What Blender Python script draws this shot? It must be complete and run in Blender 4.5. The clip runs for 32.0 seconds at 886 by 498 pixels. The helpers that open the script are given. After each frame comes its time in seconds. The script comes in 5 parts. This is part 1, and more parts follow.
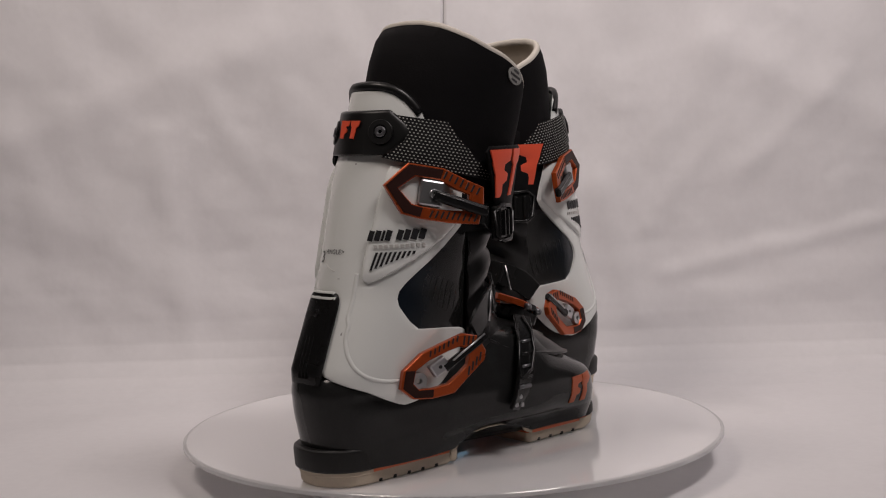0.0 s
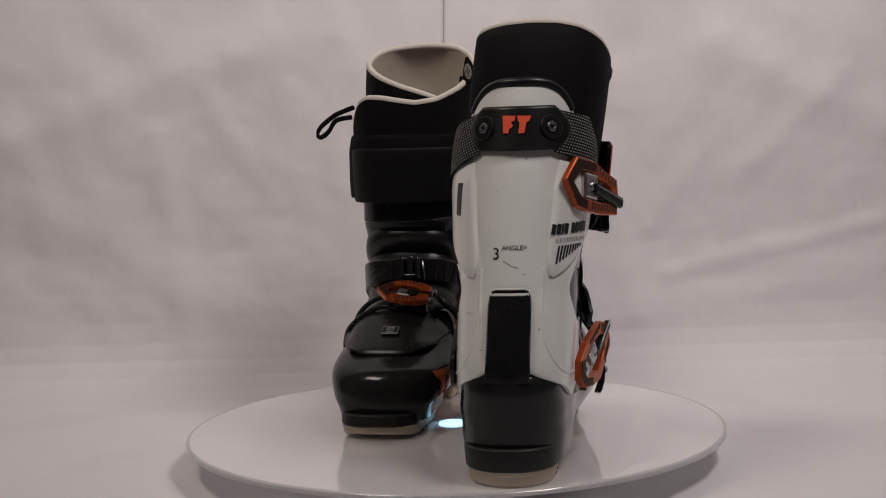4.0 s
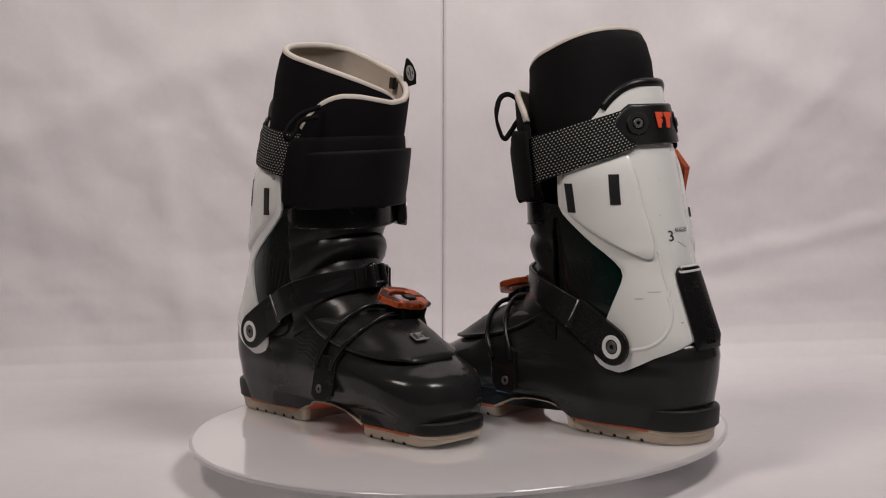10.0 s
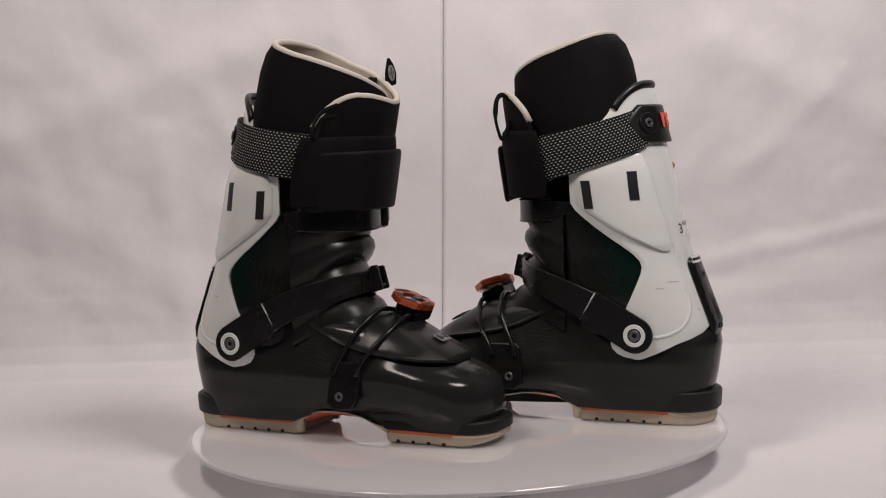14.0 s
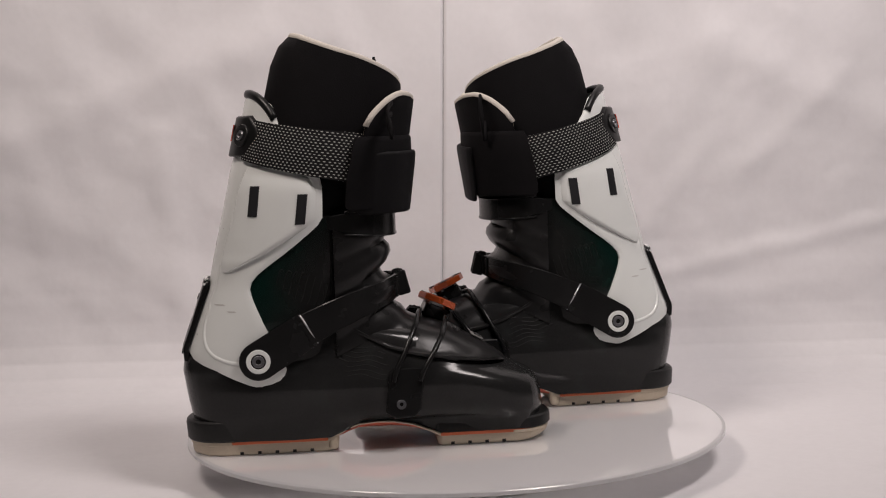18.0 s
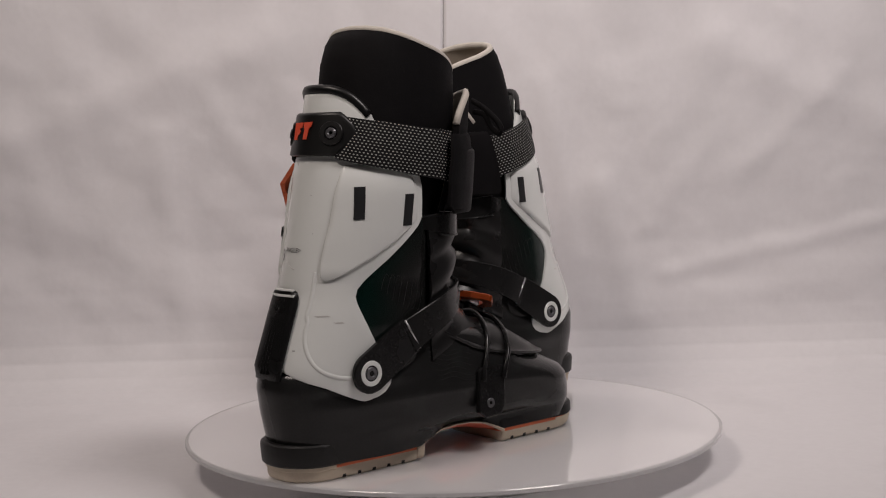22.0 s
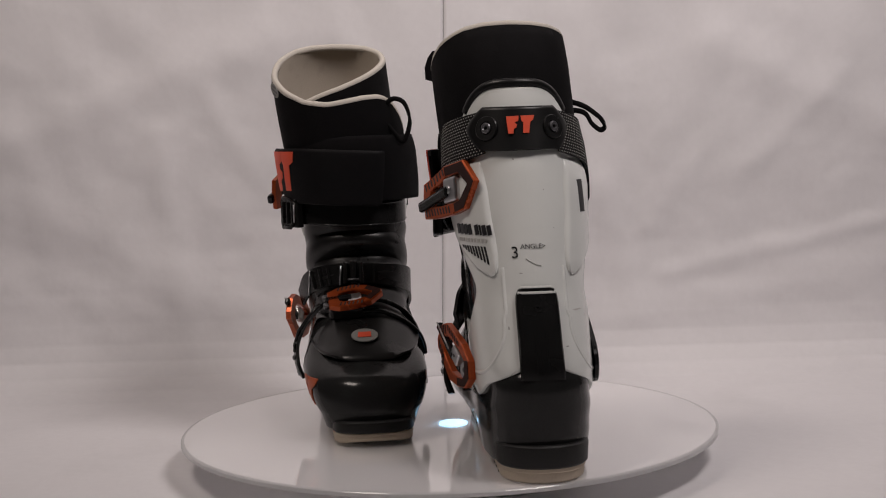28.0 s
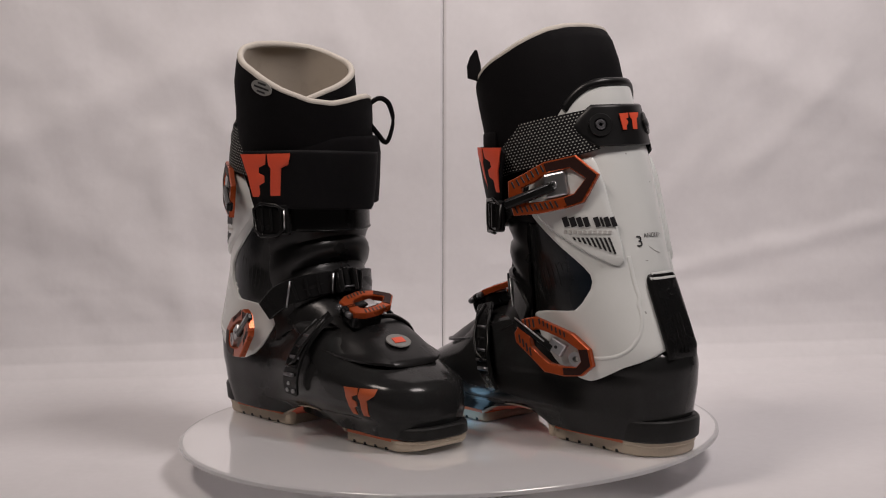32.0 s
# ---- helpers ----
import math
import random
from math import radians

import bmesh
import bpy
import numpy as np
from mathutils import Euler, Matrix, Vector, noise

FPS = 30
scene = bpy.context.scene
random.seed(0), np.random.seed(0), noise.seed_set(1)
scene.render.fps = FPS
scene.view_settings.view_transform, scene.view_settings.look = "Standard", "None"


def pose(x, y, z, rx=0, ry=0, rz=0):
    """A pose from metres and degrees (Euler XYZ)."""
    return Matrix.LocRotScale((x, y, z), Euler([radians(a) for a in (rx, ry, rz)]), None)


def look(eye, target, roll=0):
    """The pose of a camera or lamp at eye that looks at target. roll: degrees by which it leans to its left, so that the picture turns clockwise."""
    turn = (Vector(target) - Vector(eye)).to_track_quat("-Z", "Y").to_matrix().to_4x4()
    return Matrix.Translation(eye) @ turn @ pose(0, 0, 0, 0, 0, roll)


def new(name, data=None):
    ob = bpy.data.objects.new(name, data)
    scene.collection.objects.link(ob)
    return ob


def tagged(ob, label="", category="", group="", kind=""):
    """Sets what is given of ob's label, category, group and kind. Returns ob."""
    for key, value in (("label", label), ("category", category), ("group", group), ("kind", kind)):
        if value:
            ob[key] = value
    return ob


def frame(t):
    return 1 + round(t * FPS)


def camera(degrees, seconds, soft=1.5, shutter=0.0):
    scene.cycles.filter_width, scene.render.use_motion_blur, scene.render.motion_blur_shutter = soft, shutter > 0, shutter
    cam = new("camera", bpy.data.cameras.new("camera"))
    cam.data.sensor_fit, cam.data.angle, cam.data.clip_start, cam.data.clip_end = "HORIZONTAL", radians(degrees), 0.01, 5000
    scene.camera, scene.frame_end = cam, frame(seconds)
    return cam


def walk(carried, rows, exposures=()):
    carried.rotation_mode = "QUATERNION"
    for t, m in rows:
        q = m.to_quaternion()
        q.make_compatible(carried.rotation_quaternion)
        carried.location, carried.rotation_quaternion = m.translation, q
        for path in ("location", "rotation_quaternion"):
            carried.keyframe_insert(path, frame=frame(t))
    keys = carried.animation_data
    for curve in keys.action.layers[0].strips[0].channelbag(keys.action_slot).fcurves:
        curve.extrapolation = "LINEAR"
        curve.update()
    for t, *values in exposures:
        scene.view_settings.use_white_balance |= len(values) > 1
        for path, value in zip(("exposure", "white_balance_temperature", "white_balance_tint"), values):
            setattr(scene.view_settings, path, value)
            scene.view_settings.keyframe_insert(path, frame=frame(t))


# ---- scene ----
cam = camera(35.5, 32.0, soft=1.1)
# The camera stands still 1.25 m before the turntable's axis, a little tilted.
EYE = Vector((0.0, -1.25, 0.273))
YAW, PITCH = radians(0.202), radians(5.132)
WAY = Vector((-math.sin(YAW) * math.cos(PITCH), math.cos(YAW) * math.cos(PITCH), -math.sin(PITCH)))
VIEW = look(EYE, EYE + WAY, -1.76)
walk(cam, [(0.0, VIEW), (32.0, VIEW)], [(0.0, -0.20), (1.5, -0.35), (3.5, -0.37), (6.0, -0.28), (9.0, -0.11), (13.0, 0.08), (19.0, 0.10), (22.0, -0.17), (24.5, -0.36), (28.0, -0.30), (30.0, -0.18), (32.0, -0.06)])

# ---- light ----
world = bpy.data.worlds.new("studio_air")
scene.world = world
world.use_nodes = True
world.node_tree.nodes["Background"].inputs[0].default_value = (0.80, 0.84, 1.0, 1)
world.node_tree.nodes["Background"].inputs[1].default_value = 0.02


def area_lamp(name, eye, target, sx, sy, watts, colour):
    data = bpy.data.lights.new(name, "AREA")
    data.shape, data.size, data.size_y, data.energy, data.color, data.spread = "RECTANGLE", sx, sy, watts, colour, radians(128)
    ob = new(name, data)
    ob.matrix_world = look(eye, target)
    return ob


area_lamp("studio_lamp_west", (-0.58, -0.54, 1.26), (0.10, 0.34, 0.66), 0.40, 0.32, 5.25, (1.0, 0.87, 0.80))
area_lamp("studio_lamp_east", (0.58, -0.54, 1.26), (0.06, 0.34, 0.62), 0.40, 0.32, 7.05, (0.99, 0.895, 0.875))


# ---- materials ----
def node(nt, kind, **inputs):
    n = nt.nodes.new(kind)
    for key, value in inputs.items():
        n.inputs[key.replace("_", " ")].default_value = value
    return n


def material(name, colour, rough=0.5, metal=0.0, vary=0.12, grain=60.0, bump=0.0, stain=0.0, coat=0.0, trans=0.0, rough_vary=0.1, bump_scale=None, gloss=0.5, smear=None):
    """A surface with fine grain, broad stains and a slight relief, all at real size."""
    m = bpy.data.materials.new(name)
    m.use_nodes = True
    nt = m.node_tree
    b = nt.nodes["Principled BSDF"]
    b.inputs["Metallic"].default_value = metal
    b.inputs["Specular IOR Level"].default_value = gloss
    b.inputs["Coat Weight"].default_value = coat
    b.inputs["Transmission Weight"].default_value = trans
    tc = nt.nodes.new("ShaderNodeTexCoord")
    fine = node(nt, "ShaderNodeTexNoise", Scale=grain * 10, Detail=4.0)
    broad = node(nt, "ShaderNodeTexNoise", Scale=grain * 0.6, Detail=3.0)
    nt.links.new(tc.outputs["Object"], fine.inputs["Vector"])
    nt.links.new(tc.outputs["Object"], broad.inputs["Vector"])
    mix = nt.nodes.new("ShaderNodeMix")
    mix.data_type = "RGBA"
    nt.links.new(fine.outputs["Fac"], mix.inputs["Factor"])
    dark = tuple(c * (1 - vary) for c in colour)
    light = tuple(min(1.0, c * (1 + vary)) for c in colour)
    mix.inputs[6].default_value = (*dark, 1)
    mix.inputs[7].default_value = (*light, 1)
    out = mix.outputs[2]
    if stain:
        ramp = nt.nodes.new("ShaderNodeMapRange")
        ramp.inputs[1].default_value, ramp.inputs[2].default_value = 0.55, 0.75
        ramp.inputs[3].default_value, ramp.inputs[4].default_value = 0.0, stain
        nt.links.new(broad.outputs["Fac"], ramp.inputs[0])
        second = nt.nodes.new("ShaderNodeMix")
        second.data_type = "RGBA"
        nt.links.new(ramp.outputs[0], second.inputs["Factor"])
        nt.links.new(out, second.inputs[6])
        second.inputs[7].default_value = (*(smear or tuple(c * 0.55 for c in colour)), 1)
        out = second.outputs[2]
    nt.links.new(out, b.inputs["Base Color"])
    rr = nt.nodes.new("ShaderNodeMapRange")
    rr.inputs[3].default_value, rr.inputs[4].default_value = max(0.02, rough - rough_vary), min(1.0, rough + rough_vary)
    nt.links.new(broad.outputs["Fac"], rr.inputs[0])
    nt.links.new(rr.outputs[0], b.inputs["Roughness"])
    if bump:
        relief = node(nt, "ShaderNodeTexNoise", Scale=bump_scale or grain * 6, Detail=3.0)
        nt.links.new(tc.outputs["Object"], relief.inputs["Vector"])
        bn = node(nt, "ShaderNodeBump", Strength=bump, Distance=0.001)
        nt.links.new(relief.outputs["Fac"], bn.inputs["Height"])
        nt.links.new(bn.outputs["Normal"], b.inputs["Normal"])
    return m


SHELL = material("dark_grey_shell_plastic", (0.0178, 0.0179, 0.0180), 0.16, vary=0.25, bump=0.05, stain=0.7, rough_vary=0.06, gloss=0.24, smear=(0.026, 0.0290, 0.0285))
TONGUE = material("black_tongue_plastic", (0.0110, 0.0108, 0.0110), 0.30, vary=0.25, bump=0.06, stain=0.3, gloss=0.27)
BLACK = material("black_plastic", (0.0090, 0.0090, 0.0092), 0.25, vary=0.25, bump=0.05, gloss=0.27)
RUBBER = material("black_rubber", (0.0060, 0.0060, 0.0062), 0.38, vary=0.2, bump=0.04, gloss=0.35)
WHITE = material("white_cuff_plastic", (0.735, 0.755, 0.735), 0.13, vary=0.012, bump=0.015, stain=0.05, rough_vary=0.06)
FOAM = material("black_liner_foam", (0.0050, 0.0046, 0.0052), 0.78, vary=0.3, bump=0.2, grain=120, gloss=0.09)
STRAP_BLACK = material("black_strap_fabric", (0.0050, 0.0047, 0.0054), 0.6, vary=0.3, bump=0.2, grain=100, gloss=0.12)
LINING = material("beige_fleece_lining", (0.42, 0.37, 0.31), 0.95, vary=0.1, bump=0.2, grain=150, stain=0.2)
BINDING = material("light_grey_binding_tape", (0.50, 0.465, 0.415), 0.85, vary=0.12, bump=0.4, grain=150)
ORANGE = material("orange_anodised_metal", (0.40, 0.070, 0.015), 0.30, metal=0.5, vary=0.15, bump=0.05)
LOGO = material("orange_print", (0.72, 0.085, 0.035), 0.5, vary=0.06)
STEEL = material("bright_steel", (0.52, 0.52, 0.53), 0.36, metal=1.0, vary=0.08, bump=0.05)
CREAM = material("cream_sole_rubber", (0.56, 0.475, 0.37), 0.6, vary=0.08, bump=0.2, stain=0.25)
EMBER = material("orange_sole_layer", (0.66, 0.15, 0.06), 0.55, vary=0.1, bump=0.1)
RED = material("dull_red_arch_plastic", (0.66, 0.14, 0.085), 0.5, vary=0.15, bump=0.1)
BROWN = material("dark_brown_recess_shade", (0.025, 0.008, 0.006), 0.5, vary=0.2, gloss=0.2)
STEEL_DARK = material("dark_steel", (0.16, 0.16, 0.17), 0.35, metal=0.8, vary=0.15)
LUG = material("worn_black_sole_plastic", (0.0135, 0.0135, 0.0135), 0.46, vary=0.25, bump=0.15, stain=0.3, gloss=0.3)
SMOKE = material("smoky_wave_print", (0.0105, 0.0108, 0.0102), 0.4, vary=0.3, gloss=0.2)
TOE_LOGO = material("dull_orange_print", (0.42, 0.085, 0.025), 0.45, vary=0.12)
PRINT = material("black_print", (0.012, 0.012, 0.014), 0.45, vary=0.1)
PALE = material("pale_grey_print", (0.48, 0.47, 0.45), 0.45, vary=0.05)
GREY = material("grey_badge_plastic", (0.33, 0.33, 0.32), 0.45, vary=0.15, bump=0.1)
TAG = material("grey_woven_tag", (0.22, 0.22, 0.21), 0.8, vary=0.3, bump=0.3, grain=150)
CLOTH = material("white_backdrop_cloth", (0.735, 0.72, 0.735), 0.95, vary=0.03, grain=12, bump=1.0, stain=0.13, bump_scale=22.0)
WALL = material("dark_room_paint", (0.10, 0.10, 0.105), 0.9, vary=0.03, grain=10, bump=0.05)
FLOOR = material("grey_room_floor", (0.30, 0.29, 0.28), 0.7, vary=0.08, grain=8, bump=0.1)
ACRYLIC = material("white_gloss_acrylic", (0.545, 0.54, 0.545), 0.06, vary=0.01, rough_vary=0.02, coat=1.0)
ACRYLIC_EDGE = material("clear_acrylic_edge", (0.44, 0.44, 0.445), 0.10, vary=0.02)


def window_plastic(name, tint, pale):
    """Tinted plastic: light passing through near the cuff is put into its base colour, which fades to smoky black
    towards the tongue, where foam lies behind it.
    """
    m = material(name, tint, 0.14, vary=0.2, stain=0.6, smear=pale, rough_vary=0.05, gloss=0.42)
    nt = m.node_tree
    b = nt.nodes["Principled BSDF"]
    old = b.inputs["Base Color"].links[0].from_socket
    tc = nt.nodes.new("ShaderNodeTexCoord")
    cloud = node(nt, "ShaderNodeTexNoise", Scale=26.0, Detail=2.0)
    nt.links.new(tc.outputs["Object"], cloud.inputs["Vector"])
    sep = nt.nodes.new("ShaderNodeSeparateXYZ")
    nt.links.new(tc.outputs["Object"], sep.inputs[0])
    add = nt.nodes.new("ShaderNodeMath")
    add.operation = "MULTIPLY_ADD"
    add.inputs[1].default_value = 0.05
    nt.links.new(cloud.outputs["Fac"], add.inputs[0])
    nt.links.new(sep.outputs[1], add.inputs[2])
    high = nt.nodes.new("ShaderNodeMath")
    high.operation = "MULTIPLY_ADD"
    high.inputs[1].default_value = -0.45
    nt.links.new(sep.outputs[2], high.inputs[0])
    nt.links.new(add.outputs[0], high.inputs[2])
    ramp = nt.nodes.new("ShaderNodeMapRange")
    ramp.interpolation_type = "SMOOTHSTEP"
    ramp.inputs[1].default_value, ramp.inputs[2].default_value = -0.008, 0.042
    nt.links.new(high.outputs[0], ramp.inputs[0])
    mix = nt.nodes.new("ShaderNodeMix")
    mix.data_type = "RGBA"
    nt.links.new(ramp.outputs[0], mix.inputs["Factor"])
    nt.links.new(old, mix.inputs[6])
    mix.inputs[7].default_value = (0.0115, 0.0118, 0.0116, 1)
    nt.links.new(mix.outputs[2], b.inputs["Base Color"])
    return m


GREEN_WINDOW = window_plastic("green_window_plastic", (0.003, 0.014, 0.011), (0.006, 0.036, 0.027))
BLUE_WINDOW = window_plastic("blue_window_plastic", (0.010, 0.014, 0.020), (0.026, 0.034, 0.044))


def let_light_through(m, colour):
    """Makes a plate shine through: part of the light that falls on it leaves on the other side."""
    nt = m.node_tree
    thin = node(nt, "ShaderNodeBsdfTranslucent", Color=(*colour, 1))
    add = nt.nodes.new("ShaderNodeAddShader")
    nt.links.new(nt.nodes["Principled BSDF"].outputs[0], add.inputs[0])
    nt.links.new(thin.outputs[0], add.inputs[1])
    nt.links.new(add.outputs[0], nt.nodes["Material Output"].inputs["Surface"])


let_light_through(ACRYLIC, (0.42, 0.42, 0.42))
let_light_through(ACRYLIC_EDGE, (0.30, 0.30, 0.30))


def webbing():
    m = bpy.data.materials.new("black_webbing_with_pale_dots")
    m.use_nodes = True
    nt = m.node_tree
    b = nt.nodes["Principled BSDF"]
    b.inputs["Roughness"].default_value = 0.8
    b.inputs["Specular IOR Level"].default_value = 0.2
    uv = nt.nodes.new("ShaderNodeUVMap")
    sep = nt.nodes.new("ShaderNodeSeparateXYZ")
    nt.links.new(uv.outputs[0], sep.inputs[0])

    def math_node(op, a, b2=None):
        n = nt.nodes.new("ShaderNodeMath")
        n.operation = op
        for i, v in enumerate((a, b2)):
            if v is None:
                continue
            if isinstance(v, (int, float)):
                n.inputs[i].default_value = v
            else:
                nt.links.new(v, n.inputs[i])
        return n.outputs[0]
    row = math_node("FLOOR", math_node("DIVIDE", sep.outputs[1], 2.6))
    shift = math_node("MULTIPLY", math_node("MODULO", row, 2.0), 1.9)
    fu = math_node("FRACT", math_node("DIVIDE", math_node("ADD", sep.outputs[0], shift), 3.8))
    fv = math_node("FRACT", math_node("DIVIDE", sep.outputs[1], 2.6))
    du = math_node("MULTIPLY", math_node("ABSOLUTE", math_node("SUBTRACT", fu, 0.5)), 3.2)
    dv = math_node("MULTIPLY", math_node("ABSOLUTE", math_node("SUBTRACT", fv, 0.5)), 4.0)
    dist = math_node("ADD", math_node("MULTIPLY", du, du), math_node("MULTIPLY", dv, dv))
    ramp = nt.nodes.new("ShaderNodeMapRange")
    ramp.inputs[1].default_value, ramp.inputs[2].default_value = 0.75, 0.45
    nt.links.new(dist, ramp.inputs[0])
    mix = nt.nodes.new("ShaderNodeMix")
    mix.data_type = "RGBA"
    mix.inputs[6].default_value = (0.0045, 0.0045, 0.005, 1)
    mix.inputs[7].default_value = (0.36, 0.36, 0.34, 1)
    nt.links.new(ramp.outputs[0], mix.inputs["Factor"])
    nt.links.new(mix.outputs[2], b.inputs["Base Color"])
    bn = node(nt, "ShaderNodeBump", Strength=0.5, Distance=0.0006)
    nt.links.new(ramp.outputs[0], bn.inputs["Height"])
    nt.links.new(bn.outputs["Normal"], b.inputs["Normal"])
    return m


WEB = webbing()


def glow_material():
    m = bpy.data.materials.new("cold_white_lamp")
    m.use_nodes = True
    b = m.node_tree.nodes["Principled BSDF"]
    b.inputs["Base Color"].default_value = (0.8, 0.9, 1, 1)
    b.inputs["Emission Color"].default_value = (0.42, 0.72, 1.0, 1)
    b.inputs["Emission Strength"].default_value = 2.2
    return m


GLOW = glow_material()

# ---- mesh helpers ----
U = 0.000919      # one drawing unit of the boots in metres
SIDE = 1          # 1: right boot, -1: left boot
LEAN = 0.0        # how far a boot leans sideways over its sole


def mesh_object(name, bm, mat, parent=None, label=""):
    bmesh.ops.recalc_face_normals(bm, faces=bm.faces)
    me = bpy.data.meshes.new(name)
    bm.to_mesh(me)
    bm.free()
    me.materials.append(mat)
    ob = new(name, me)
    ob.parent = parent
    if label:
        ob["label"] = label
    return ob


def part(name, bm, mat, parent, label=""):
    """Links a mesh drawn in boot units, mirrored for the left boot, as one part."""
    for v in bm.verts:
        v.co = Vector((v.co.x * SIDE + LEAN * v.co.z, v.co.y, v.co.z)) * U
    return mesh_object(name, bm, mat, parent, label)


def smooth(bm, angle=40):
    for f in bm.faces:
        f.smooth = True
    bm.normal_update()
    for e in bm.edges:
        if len(e.link_faces) == 2 and e.calc_face_angle(0) > radians(angle):
            e.smooth = False
    return bm


def loft(rings, closed=True, caps=True, angle=50):
    """A skin through rings of points; closed: the rings are loops."""
    bm = bmesh.new()
    vs = [[bm.verts.new(p) for p in ring] for ring in rings]
    n = len(rings[0])
    for a, b in zip(vs, vs[1:]):
        for i in range(n if closed else n - 1):
            j = (i + 1) % n
            bm.faces.new((a[i], a[j], b[j], b[i]))
    if caps and closed:
        bm.faces.new(vs[0][::-1])
        bm.faces.new(vs[-1])
    return smooth(bm, angle)


def tube(points, r, sides=8, closed=False, flat=1.0, bm=None):
    """A round bar along points; flat squeezes it upright."""
    pts = [Vector(p) for p in points]
    n = len(pts)
    rings = []
    up = Vector((0.13, 0.21, 1)).normalized()
    for i, p in enumerate(pts):
        a = pts[(i - 1) % n] if closed or i else p
        b = pts[(i + 1) % n] if closed or i < n - 1 else p
        t = (b - a).normalized()
        s = t.cross(up).normalized()
        u = s.cross(t)
        rings.append([p + s * r * math.cos(k * 2 * math.pi / sides) + u * r * flat * math.sin(k * 2 * math.pi / sides) for k in range(sides)])
    if closed:
        rings.append(rings[0])
    own = bm is None
    bm = bm or bmesh.new()
    vs = [[bm.verts.new(p) for p in ring] for ring in rings]
    for a, b in zip(vs, vs[1:]):
        for i in range(sides):
            j = (i + 1) % sides
            bm.faces.new((a[i], a[j], b[j], b[i]))
    if not closed:
        bm.faces.new(vs[0][::-1])
        bm.faces.new(vs[-1])
    else:
        bmesh.ops.remove_doubles(bm, verts=bm.verts, dist=1e-5)
    for f in bm.faces:
        f.smooth = True
    return bm


def lerp(table, z):
    """Smooth interpolation of a table of (key, value)."""
    if z <= table[0][0]:
        return table[0][1]
    for i, ((a, va), (b, vb)) in enumerate(zip(table, table[1:])):
        if z <= b:
            return va + (vb - va) * (z - a) / (b - a)
    return table[-1][1]


class Surface:
    """An upright tube-like surface: its back, front, centre and half width by height; angle 0 is the back, 90 outside, 180 the front, 270 inside."""

    def __init__(self, back, front, middle, half, power=2.6, front_power=0.0, skew=0.0):
        self.back, self.front, self.middle, self.half, self.power = back, front, middle, half, power
        self.front_power, self.skew = front_power or power, skew

    def exponent(self, z, rear):
        p = self.power if rear else self.front_power
        return lerp(p, z) if isinstance(p, (list, tuple)) else p

    def at(self, z, a, off=0.0):
        b, f = lerp(self.back, z) - off, lerp(self.front, z) + off
        c, h, w, x = (b + f) / 2, (f - b) / 2, lerp(self.half, z) + off, lerp(self.middle, z)
        ca, sa = math.cos(a), math.sin(a)
        e = 2 / self.exponent(z, ca > 0)
        y = c - h * math.copysign(abs(ca) ** e, ca)
        return Vector((x + w * math.copysign(abs(sa) ** e, sa) + self.skew * (y - 60), y, z))

    def angle(self, z, y, outer=True):
        b, f = lerp(self.back, z), lerp(self.front, z)
        c, h = (b + f) / 2, (f - b) / 2
        k = max(-1.0, min(1.0, (c - y) / h))
        a = math.acos(math.copysign(abs(k) ** (self.exponent(z, k > 0) / 2), k))
        return a if outer else 2 * math.pi - a


